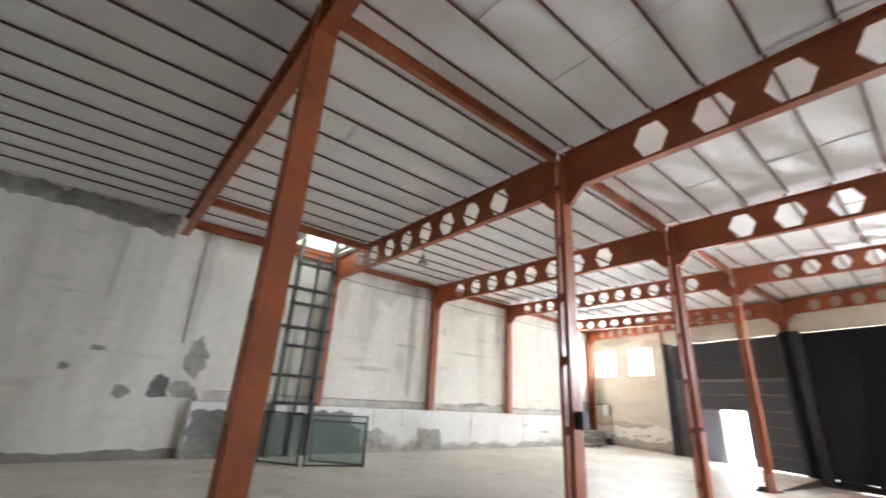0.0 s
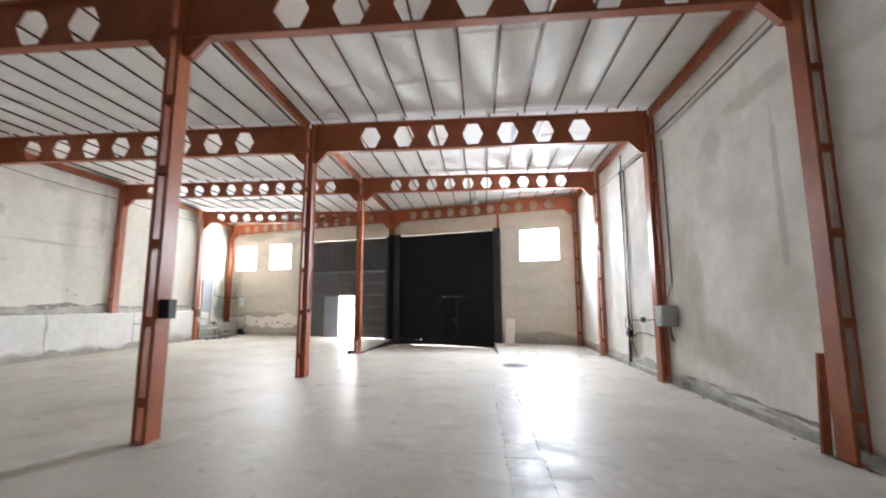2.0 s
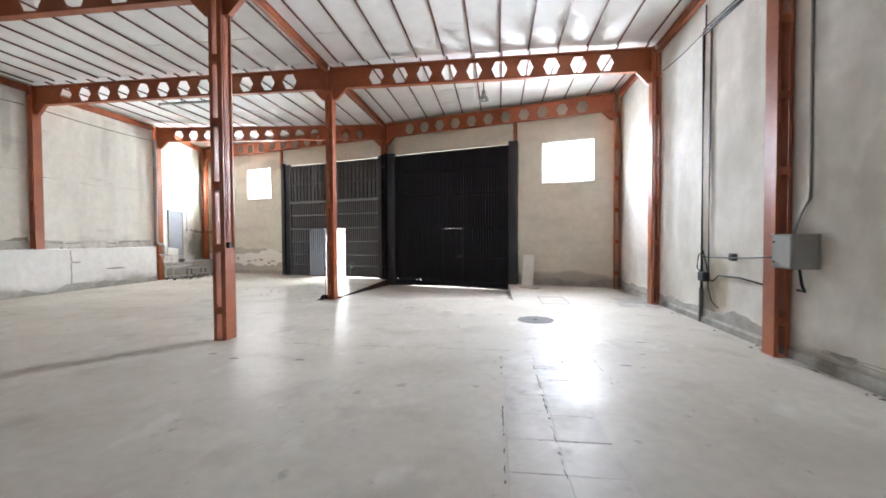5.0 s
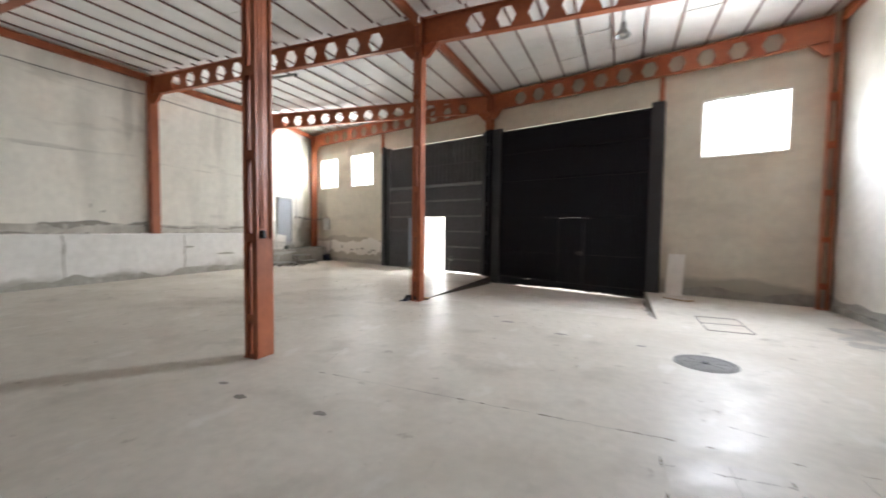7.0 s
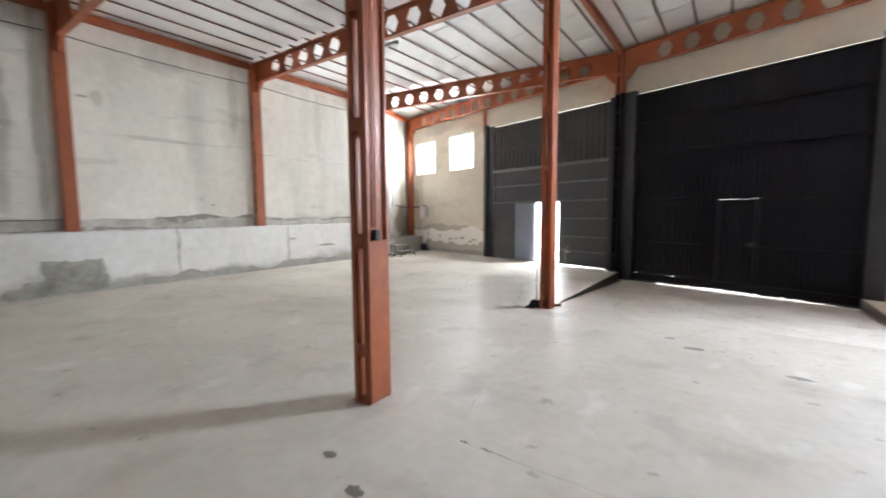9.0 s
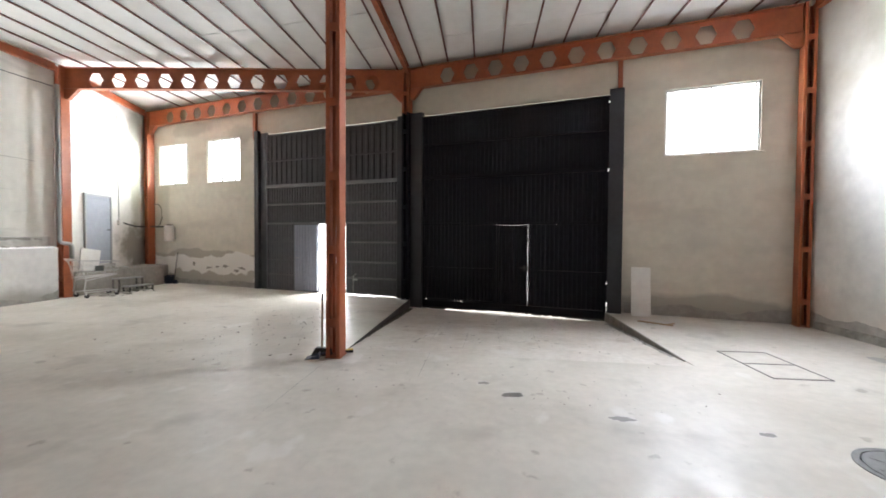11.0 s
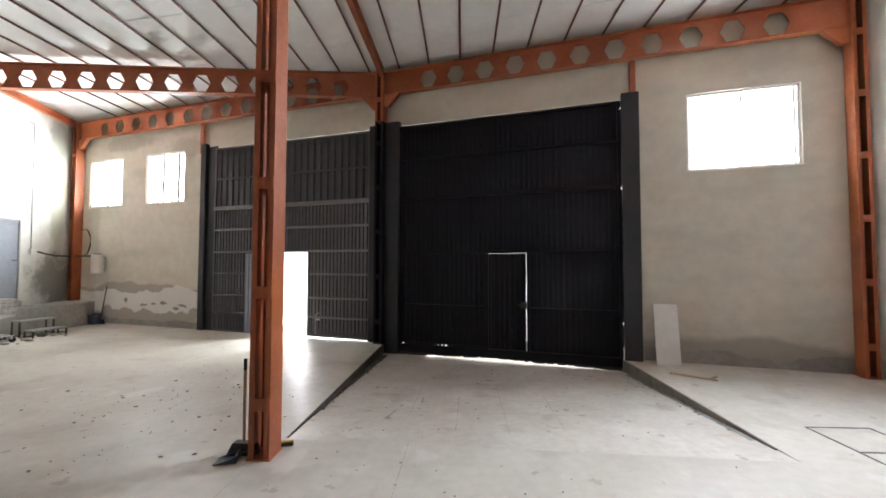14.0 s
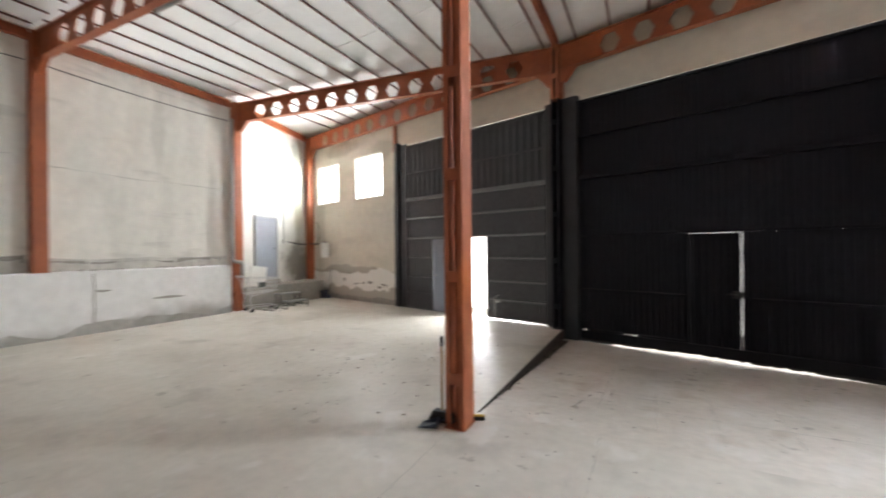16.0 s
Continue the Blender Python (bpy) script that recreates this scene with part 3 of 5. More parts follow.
def cellular_beam(a, b, z0, z1, centres, hw, hh, zc, flange=0.15, haunch_a=True, haunch_b=True, ha=0.0, hb=0.0):
    """A castellated beam with six-sided openings from a to b (x, y); centres are measured from a."""
    a, b = Vector((*a, 0)), Vector((*b, 0))
    v = b - a
    length = v.length
    r = root("cellular_beam", pose(a.x, a.y, 0, 0, 0, math.degrees(math.atan2(v.y, v.x))), "red-oxide steel beam with a row of hexagonal openings", "beam", "cellular beams")
    t = 0.006
    bm = bmesh.new()
    cs = sorted(centres)

    def quad(pts):
        f = [bm.verts.new((p, -t, q)) for p, q in pts]
        g = [bm.verts.new((p, t, q)) for p, q in pts]
        bm.faces.new(f)
        bm.faces.new(g[::-1])

    lo, hi = z0 + 0.012, z1 - 0.012
    for i, c in enumerate(cs):
        xl = (cs[i - 1] + c) / 2 if i else max(0.0, c - hw * 0.75)
        xr = (cs[i + 1] + c) / 2 if i < len(cs) - 1 else min(length, c + hw * 0.75)
        if i == 0 and xl > 0:
            quad([(0, lo), (xl, lo), (xl, hi), (0, hi)])
        L, R = (c - hw / 2, zc), (c + hw / 2, zc)
        TL, TR, BL, BR = (c - hw / 4, zc + hh / 2), (c + hw / 4, zc + hh / 2), (c - hw / 4, zc - hh / 2), (c + hw / 4, zc - hh / 2)
        quad([(xl, zc), L, TL, (xl, hi)])
        quad([(xl, hi), TL, TR, (xr, hi)])
        quad([(xr, hi), TR, R, (xr, zc)])
        quad([(xl, lo), BL, L, (xl, zc)])
        quad([(xl, lo), (xr, lo), BR, BL])
        quad([(xr, zc), R, BR, (xr, lo)])
        ring = [L, TL, TR, R, BR, BL]
        for p, q in zip(ring, ring[1:] + ring[:1]):
            bm.faces.new([bm.verts.new(s) for s in ((p[0], -t, p[1]), (q[0], -t, q[1]), (q[0], t, q[1]), (p[0], t, p[1]))])
        if i == len(cs) - 1 and xr < length:
            quad([(xr, lo), (length, lo), (length, hi), (xr, hi)])
    bmesh.ops.remove_doubles(bm, verts=bm.verts, dist=0.0004)
    part("web", bm, RED, r)
    part("bottom_flange", box(0, -flange / 2, z0, length, flange / 2, z0 + 0.014, 0.002), RED, r)
    part("top_flange", box(0, -flange / 2, z1 - 0.014, length, flange / 2, z1, 0.002), RED, r)
    for on, x, sg in ((haunch_a, ha, 1), (haunch_b, length - hb, -1)):
        if on:
            part("haunch", prism([(x, z0 + 0.002), (x + sg * 0.36, z0 + 0.002), (x + sg * 0.1, z0 - 0.27), (x, z0 - 0.27)], (-0.05, 0.05)), RED, r)
    return r


def edge_beam(a, b, z0, z1, width=0.1):
    a, b = Vector((*a, 0)), Vector((*b, 0))
    v = b - a
    w, t = width / 2, 0.008
    o = [(-w, z0), (w, z0), (w, z0 + t), (t / 2, z0 + t), (t / 2, z1 - t), (w, z1 - t), (w, z1), (-w, z1), (-w, z1 - t), (-t / 2, z1 - t), (-t / 2, z0 + t), (-w, z0 + t)]
    ob = link("tie_beam", prism(o, (0, v.length), "y"), RED, None, pose(a.x, a.y, 0, 0, 0, math.degrees(math.atan2(v.y, v.x)) - 90))
    return tagged(ob, "red-oxide steel tie beam between column heads", "beam", "tie beams")


D2 = 0.12
BEAMS = {
    5.0: (5.32, 6.08, [-1.87 + 0.842 * k for k in range(7)], [-4.97 - 0.837 * k for k in range(8)], 0.52, 0.53, 5.675),
    9.45: (5.35, 6.07, [-1.96 + 0.833 * k for k in range(7)], [-5.20 - 0.841 * k for k in range(8)], 0.51, 0.51, 5.692),
    13.79: (5.50, 6.05, [-2.21 + 0.628 * k for k in range(10)], [-4.58 - 0.62 * k for k in range(12)], 0.395, 0.385, 5.765),
}
for y in FRAMES:
    yc = y + D2
    middle = column(XC, yc, 0, 6.05)
    if y == 9.45:
        for y0, y1 in ((-0.126, -0.10), (0.10, 0.126)):
            part("edge_lip", box(0.095, y0, 1.46, 0.122, y1, 5.3, 0.002), RED, middle)
        part("cover_plate", box(0.095, -0.126, 0.012, 0.123, 0.126, 1.455, 0.003), RED, middle)
    if y > 1:
        column(4.60 if y < 6 else 4.565, yc, 0, 6.05)
        column(-12.49, yc, 1.34, 6.05)
    if y in BEAMS:
        z0, z1, rs, ls, hw, hh, zc = BEAMS[y]
        cellular_beam((XC + 0.1, yc), (4.47, yc), z0, z1, [c - XC - 0.1 for c in rs], hw, hh, zc)
        cellular_beam((-12.4, yc), (XC - 0.1, yc), z0, z1, [c + 12.4 for c in ls], hw, hh, zc)
    else:
        for p, q in (((XC + 0.1, yc), (4.47, yc)), ((-12.4, yc), (XC - 0.1, yc))):
            edge_beam(p, q, 5.56, 6.06, 0.2)
for y0, y1 in zip(FRAMES, FRAMES[1:]):
    for x in (XC, 4.58, -12.5):
        edge_beam((x, y0 + 0.25), (x, y1 - 0.01), 5.87, 6.06, 0.1)
edge_beam((XC, 14.05), (XC, 19.05), 5.87, 6.06, 0.1)
edge_beam((4.58, 14.05), (4.58, front_y(4.58) - 0.3), 5.87, 6.06, 0.1)
edge_beam((-12.5, 14.05), (-12.5, 18.1), 5.87, 6.06, 0.1)
edge_beam((-12.52, 18.4), (-13.42, 21.95), 5.87, 6.06, 0.1)
# last left column and front wall columns
column(-12.5, 18.15 + D2, 0, 6.05)
column(0, 0, 0, 4.9, FW @ pose(0.0, -0.17, 0), RED=DOORM, label="charcoal painted steel post between the gates")
column(0, 0, 4.9, 6.04, FW @ pose(0.0, -0.17, 4.9), label="red-oxide steel post head between the gates")
column(0, 0, 0, 6.04, FW @ pose(8.37, -0.15, 0))
column(0, 0, 0.62, 6.04, FW @ pose(-10.34, -0.15, 0.62))
for s in (5.15, -5.42):
    o = link("door_post", box(-0.05, -0.1, 4.7, 0.05, -0.003, 5.52, 0.004), RED, None, FW @ pose(s, 0, 0))
    tagged(o, "short red-oxide steel post over the gate jamb", "post", "gate posts")
e4 = Vector((-12.4, 18.29, 0))
p4 = fw(-0.09, -0.17)
l4 = (p4 - e4).length
k4 = l4 / (p4.x - e4.x)
cellular_beam((e4.x, e4.y), (p4.x, p4.y), 5.47, 6.03, [(-11.62 + 0.601 * k - e4.x) * k4 for k in range(13)], 0.38, 0.36, 5.71)
a, b = fw(0.1, -0.17), fw(8.27, -0.17)
cellular_beam((a.x, a.y), (b.x, b.y), 5.51, 6.03, [1.025 + 0.6215 * k for k in range(11)], 0.38, 0.36, 5.745)
a, b = fw(-10.24, -0.17), fw(-0.1, -0.17)
cellular_beam((a.x, a.y), (b.x, b.y), 5.52, 6.04, [1.06 + 0.667 * k for k in range(13)], 0.38, 0.36, 5.76)

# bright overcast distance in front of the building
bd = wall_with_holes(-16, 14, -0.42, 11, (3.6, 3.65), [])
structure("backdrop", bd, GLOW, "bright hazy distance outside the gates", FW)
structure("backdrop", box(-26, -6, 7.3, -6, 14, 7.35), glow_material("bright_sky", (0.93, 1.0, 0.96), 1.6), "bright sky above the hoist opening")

# ---- gates ----


def ribbed(s0, s1, z0, z1, pitch=0.105, depth=0.018, y=0.0):
    """Trapezoid-ribbed steel sheet, ribs upright, with real thickness."""
    n = max(1, round((s1 - s0) / pitch))
    p = (s1 - s0) / n
    prof = []
    for i in range(n):
        x = s0 + i * p
        prof += [(x, 0), (x + p * 0.45, 0), (x + p * 0.58, -depth), (x + p * 0.87, -depth)]
    prof.append((s1, 0))
    bm = bmesh.new()
    front = [[bm.verts.new((x, y + q - 0.002, z)) for x, q in prof] for z in (z0, z1)]
    back = [[bm.verts.new((x, y + q + 0.002, z)) for x, q in prof] for z in (z0, z1)]
    for i in range(len(prof) - 1):
        bm.faces.new((front[0][i], front[0][i + 1], front[1][i + 1], front[1][i]))
        bm.faces.new((back[0][i], back[1][i], back[1][i + 1], back[0][i + 1]))
        bm.faces.new((front[0][i], back[0][i], back[0][i + 1], front[0][i + 1]))
        bm.faces.new((front[1][i], front[1][i + 1], back[1][i + 1], back[1][i]))
    return bm


def rail(s0, s1, z, h=0.05, y0=-0.06, y1=-0.02):
    return box(s0, y0, z - h / 2, s1, y1, z + h / 2, 0.004)


# left gate with its wicket standing open
gl = root("gate_left", FW @ pose(0, -0.02, 0), "charcoal ribbed steel gate with its wicket door open", "gate")
S0, S1 = -4.93, -0.30
P0, P1, PZ = PASS[0], PASS[1], PASS[3]
part("sheet", ribbed(S0, S1, 3.19, 4.80, 0.19, 0.03), DOORU, gl, "dark upper sheet with wide ribs")
for s0, s1, z0, z1 in ((S0, S1, PZ + 0.01, 3.19), (S0, P0 - 0.03, 0.004, PZ + 0.01), (P1 + 0.02, S1, 0.026, PZ + 0.01)):
    part("sheet", ribbed(s0, s1, z0, z1, 0.098, 0.028), DOORL, gl)
for z in (4.80, 4.0):
    part("rail", rail(S0, S1, z - 0.03, 0.05), DOORU, gl)
part("rail", rail(S0, S1, 3.19, 0.10, -0.09), RAILM, gl)
for z in (2.63, PZ + 0.03):
    part("rail", rail(S0, S1, z, 0.055, -0.075), RAILM, gl)
for z in (1.5, 0.94, 0.49):
    part("rail", rail(P1 + 0.05, S1, z, 0.048, -0.075), RAILM, gl)
    part("rail", rail(S0, P0 - 0.06, z, 0.042), DOORL, gl)
part("rail", rail(P1 + 0.05, S1, 0.05, 0.042), DOORL, gl)
part("rail", rail(S0, P0 - 0.06, 0.03, 0.045), DOORL, gl)
for s in (S0 + 0.02, S1 - 0.02, P0 - 0.045, P1 + 0.03):
    top = 4.8 if s < S0 + 0.1 or s > S1 - 0.1 else PZ + 0.03
    part("stile", box(s - 0.03, -0.065, 0.03, s + 0.03, -0.02, top, 0.004), DOORL, gl)
lf = part("wicket_leaf", ribbed(-3.79, P0 - 0.03, 0.05, 1.98, 0.1, 0.02, -0.1), LEAFM, gl, "pale blue-grey wicket leaf folded back")
fr = bmesh.new()
for b in ((-3.81, -0.1, 0.03, -3.76, -0.075, 2.0), (P0 - 0.06, -0.1, 0.03, P0 - 0.02, -0.075, 2.0), (-3.81, -0.1, 1.96, P0 - 0.02, -0.075, 2.0), (-3.81, -0.1, 0.03, P0 - 0.02, -0.075, 0.07)):
    box(*b, 0.003, fr)
part("leaf_frame", fr, LEAFM, lf)
part("handle", rod([(-3.70, -0.13, 1.02), (-3.70, -0.165, 1.02), (-3.60, -0.165, 1.02)], 0.011), GALV, lf, "steel lever handle")
part("latch", box(-1.72, -0.11, 0.42, -1.58, -0.06, 0.47, 0.006), GALV, gl, "small steel bolt")
part("latch_rod", rod([(-1.72, -0.09, 0.1), (-1.72, -0.09, 0.55), (-1.62, -0.09, 0.6)], 0.01), GALV, gl)

# right gate, shut
gr = root("gate_right", FW @ pose(0, -0.02, 0), "closed black-grey ribbed steel gate with a wicket door", "gate")
S0, S1 = 0.40, 4.93
W0, W1, WZ = 2.42, 3.17, 1.94
for s0, s1, z0, z1 in ((S0, S1, 3.19, 4.78), (S0, S1, WZ + 0.018, 3.19), (S0, W0, 0.035, WZ + 0.018), (W1 + 0.004, S1, -0.13, WZ + 0.018)):
    part("sheet", ribbed(s0, s1, z0, z1, 0.105, 0.012), DOORM, gr)
wk = part("wicket_leaf", ribbed(W0, W1, 0.0, WZ + 0.016, 0.105, 0.012), DOORM, gr)
part("handle", box(W1 - 0.1, -0.09, 0.86, W1 + 0.04, -0.03, 0.98, 0.008), BLACK, wk, "black lock box")
part("handle_lever", rod([(W1 - 0.05, -0.09, 0.93), (W1 - 0.05, -0.13, 0.93), (W1 - 0.17, -0.13, 0.93)], 0.01), BLACK, wk)
part("leaf_stile", box(W1 - 0.05, -0.055, 0.03, W1 - 0.006, -0.02, WZ, 0.003), DOORM, wk)
part("leaf_stile", box(W0 + 0.004, -0.055, 0.03, W0 + 0.05, -0.02, WZ, 0.003), DOORM, wk)
for z, h in ((4.772, 0.05), (4.05, 0.04), (3.19, 0.09), (1.99, 0.05)):
    part("rail", rail(S0, S1, z, h, -0.07), DOORM, gr)
part("rail", rail(S0, W0 - 0.02, 0.86, 0.04), DOORM, gr)
part("rail", rail(W1 + 0.03, S1, 0.86, 0.04), DOORM, gr)
part("rail", rail(S0, S1, -0.065, 0.17, -0.07), DOORM, gr)
for a, b in ((S0, 0.50), (0.55, 1.32), (1.345, 1.40), (1.425, 1.47), (1.53, W0)):
    part("foot_strip", box(a, -0.05, 0.012, b, -0.024, 0.06, 0.002), DOORM, gr)
for s in (S0 + 0.03, S1 - 0.03, W0 - 0.035, W1 + 0.045):
    part("stile", box(s - 0.03, -0.065, -0.14, s + 0.03, -0.02, 4.775 if abs(s - 2.67) > 1 else WZ + 0.03, 0.004), DOORM, gr)
for z0, z1 in ((0.22, 0.62), (0.66, 3.12), (3.2, 4.64), (4.7, 4.78)):
    part("edge_strip", box(4.92, -0.05, z0, 4.943, -0.02, z1, 0.002), DOORM, gr)
seal = [(4.90, -0.12), (0.42, -0.12)]
rngs = random.Random(23)
for k in range(113):
    s = 0.42 + 0.04 * k
    open_part = min(1.0, max(0.0, (s - 1.0) / 0.25)) * min(1.0, max(0.0, (4.6 - s) / 0.9))
    seal.append((s, -0.222 + 0.05 * open_part * (0.75 + 0.25 * math.sin(s * 3.1)) + rngs.choice((0.0, 0.0, 0.004, 0.012)) * (1 + open_part)))
part("bottom_seal", prism(seal, (-0.045, -0.035)), BLACK, gr, "torn black rubber seal")
for s, z0, z1, w, dd in ((-5.32, 0.0, 4.95, 0.18, 0.10), (-5.07, 0.0, 4.88, 0.30, 0.02), (-0.21, 0.0, 4.86, 0.20, 0.13), (0.26, -0.21, 4.90, 0.33, 0.13), (5.09, -0.05, 4.90, 0.30, 0.16)):
    g = link("gate_jamb", box(-w / 2, -dd - 0.02, z0, w / 2, -0.003, z1, 0.008), JAMBM, None, FW @ pose(s, 0, 0))
    tagged(g, "charcoal steel guide box beside the gate", "gate frame", "gate jambs", "structure")

# ---- windows ----


def window(name, s0, s1, z0, z1, mull, bars, bar_mat, half=0.034):
    r = root(name, FW @ pose(0, 0.07, 0), "white aluminium sliding window in the plaster wall", "window", "", "structure")
    for b in ((s0, z0, s0 + 0.045, z1), (s1 - 0.045, z0, s1, z1), (s0, z0, s1, z0 + 0.045), (s0, z1 - 0.045, s1, z1)):
        part("window_frame", box(b[0], -0.03, b[1], b[2], 0.03, b[3], 0.004), ALU, r)
    for s in mull:
        part("mullion", box(s - half, -0.02, z0 + 0.045, s + half, 0.025, z1 - 0.045, 0.004), bar_mat, r)
    for s in bars:
        part("guard_bar", rod([(s, 0.05, z0), (s, 0.05, z1)], 0.022, None, 6), IRON, r)
    edges = [s0 + 0.045, *mull, s1 - 0.045]
    for a, b in zip(edges, edges[1:]):
        p = part("pane", box(a, 0.0, z0 + 0.045, b, 0.005, z1 - 0.045), GLASS, r)
        p.visible_shadow = False
    part("window_sill", box(s0 - 0.06, -0.1, z0 - 0.035, s1 + 0.06, 0.0, z0, 0.006), PLASTER_F, r)
    return r


window("window_1", *WIN_R, [6.88, 7.64], [], ALU, 0.016)
window("window_2", *WIN_L1, [-9.30], [-8.75], GREYM)
window("window_3", *WIN_L2, [-7.0, -6.42], [-7.45, -7.3, -6.72], GREYM)

# ---- landing with its steel door ----
LT = 0.64
pl = bmesh.new()
prism([(-12.72, 18.45), (-12.38, 18.45), (-12.36, 21.45), (-12.62, 21.98), (-13.62, 22.25)], (0.0, LT), "z", pl)
bmesh.ops.bevel(pl, geom=pl.edges[:], offset=0.02, segments=2, affect="EDGES")
structure("landing", pl, CEMENT, "rough raw-cement landing in the corner")
dr = root("door_1", SPL @ pose(0, 0, 0), "blue-grey steel door above the landing", "door", "", "structure")
D0, D1, DZ0, DZ1 = 1.00, 2.18, 0.80, 2.87
part("leaf", box(D0 + 0.05, -0.045, DZ0, D1 - 0.05, -0.004, DZ1 - 0.05, 0.006), GREYDOOR, dr)
for b in ((D0, DZ0 - 0.02, D0 + 0.05, DZ1), (D1 - 0.05, DZ0 - 0.02, D1, DZ1), (D0 + 0.05, DZ1 - 0.05, D1 - 0.05, DZ1)):
    part("frame", box(b[0], -0.065, b[1], b[2], -0.003, b[3], 0.006), GALV, dr)
for k in range(3):
    part("top_rib", box(D0 + 0.08, -0.058, DZ1 - 0.15 + 0.03 * k, D1 - 0.08, -0.044, DZ1 - 0.138 + 0.03 * k, 0.003), GREYDOOR, dr)
part("handle", rod([(D1 - 0.14, -0.05, 1.82), (D1 - 0.14, -0.10, 1.82), (D1 - 0.28, -0.10, 1.82)], 0.012), BLACK, dr, "black lever handle")
part("sill", box(D0 - 0.05, -0.12, LT, D1 + 0.05, -0.002, DZ0 - 0.02, 0.01), CEMENT, dr)

# ---- cables, conduits, boxes ----


def cable(name, pts, r, mat, label, cat="cable"):
    return tagged(link(name, rod(pts, r, None, 8), mat, None, None, "", True), label, cat)


def sag(a, b, drop, n=10):
    a, b = Vector(a), Vector(b)
    return [a.lerp(b, k / n) - Vector((0, 0, drop * 4 * (k / n) * (1 - k / n))) for k in range(n + 1)]


WR = XR - 0.02
cable("conduit", [(WR, 11.80, 0.62), (WR, 11.80, 5.30), (WR, 11.78, 5.38)], 0.026, BLACK, "thick black conduit clipped to the side wall", "conduit")
cable("conduit", [(WR, 11.80, 0.0), (WR, 11.80, 0.63)], 0.042, IRON, "rusty steel pipe sleeve at the wall foot", "conduit")
cable("conduit", [(WR, 11.55, 0.9), (WR, 11.55, 3.2), (WR, 11.52, 5.36)], 0.018, IRON, "thin grey conduit clipped to the side wall", "conduit")
cable("conduit", [(WR, 11.72, 5.36), (WR, 11.72, 5.82)], 0.014, BLACK, "short black riser near the ceiling", "conduit")
cable("conduit", [(WR, 11.80, 5.33), (WR, 9.75, 5.24)], 0.026, BLACK, "black conduit running along the wall top", "conduit")
cable("conduit", [(WR, 11.80, 5.42), (WR, 9.75, 5.33)], 0.014, BLACK, "thin cable running along the wall top")
cable("cable", sag((WR, 13.7, 5.42), (WR, 11.8, 5.36), 0.03), 0.008, BLACK, "thin cable running along the wall top")
cable("conduit", [(WR, 9.40, 5.30), (WR, 5.3, 5.42)], 0.022, GREYM, "grey conduit running along the wall top", "conduit")
cable("cable", sag((WR, 9.40, 5.46), (WR, 5.3, 5.56), 0.03), 0.010, BLACK, "thin cable running along the wall top")
cable("conduit", [(WR, 9.14, 5.22), (WR, 9.14, 2.05), (WR - 0.06, 9.2, 1.85), (WR - 0.12, 9.22, 1.6)], 0.017, GREYM, "grey conduit dropping into the switch box", "conduit")
cable("cable", sag((WR, 11.75, 1.22), (4.45, 9.34, 1.33), 0.02), 0.012, BLACK, "black cable between wall boxes")
cable("cable", [(WR, 11.7, 0.86), (WR, 11.4, 0.80), (WR, 11.2, 0.92), (WR, 10.6, 0.94), (WR - 0.02, 9.7, 0.88)], 0.014, BLACK, "black cable between wall boxes")
cable("cable", [(4.58, 9.18, 1.2), (4.60, 9.16, 0.98), (WR, 9.2, 0.90), (WR, 9.33, 0.9)], 0.017, BLACK, "black cable under the switch box")
cable("cable", [(WR, 11.7, 0.88), (4.56, 11.75, 1.02), (4.55, 11.68, 1.25), (4.58, 11.58, 1.34), (4.62, 11.56, 1.15), (WR, 11.58, 0.92)], 0.012, BLACK, "looped black cable end at the junction box")
cable("cable", [(WR, 11.55, 0.84), (4.58, 11.40, 0.70), (4.6, 11.3, 0.45), (WR, 11.2, 0.35)], 0.010, BLACK, "loose black cable end")


def wall_box(name, b, mat, label, cat, lid=True, m=None):
    r = root(name, m or pose(0, 0, 0), label, cat)
    part("body", box(*b, 0.008), mat, r)
    if lid:
        x0, y0, z0, x1, y1, z1 = b
        part("cover", box(x0 - 0.012, y0 + 0.012, z0 + 0.012, x0 + 0.003, y1 - 0.012, z1 - 0.012, 0.004), mat, r)
    return r


eb = wall_box("switch_box", (4.36, 8.97, 1.19, 4.668, 9.32, 1.60), GREYM, "grey steel switch box on the side wall", "electric box")
part("lock", rod([(4.35, 9.27, 1.52), (4.335, 9.27, 1.52)], 0.012), BLACK, eb)
part("lock", rod([(4.35, 9.27, 1.27), (4.335, 9.27, 1.27)], 0.012), BLACK, eb)
part("lid", box(4.345, 8.955, 1.60, 4.668, 9.335, 1.615, 0.003), GREYM, eb)
wall_box("junction_box", (4.57, 11.52, 0.78, 4.672, 11.74, 0.95), BLACK, "black junction box on the side wall", "electric box")
wall_box("junction_box", (4.60, 10.66, 1.20, 4.672, 10.78, 1.32), BLACK, "small black cable switch on the side wall", "electric box")
wall_box("switch", (-3.355, 5.02, 1.49, -3.22, 5.16, 1.73), BLACK, "black switch box fixed to a column", "electric box")
wall_box("switch", (-3.355, 9.50, 1.455, -3.30, 9.56, 1.55), BLACK, "small black switch at the end of conduits", "electric box")
for y in (9.50, 9.545):
    cable("conduit", [(-3.35, y, 1.57), (-3.35, y + (0.012 if y > 9.52 else -0.01), 3.2), (-3.35, y, 5.4)], 0.007, RED, "thin red-painted conduit up the column", "conduit")

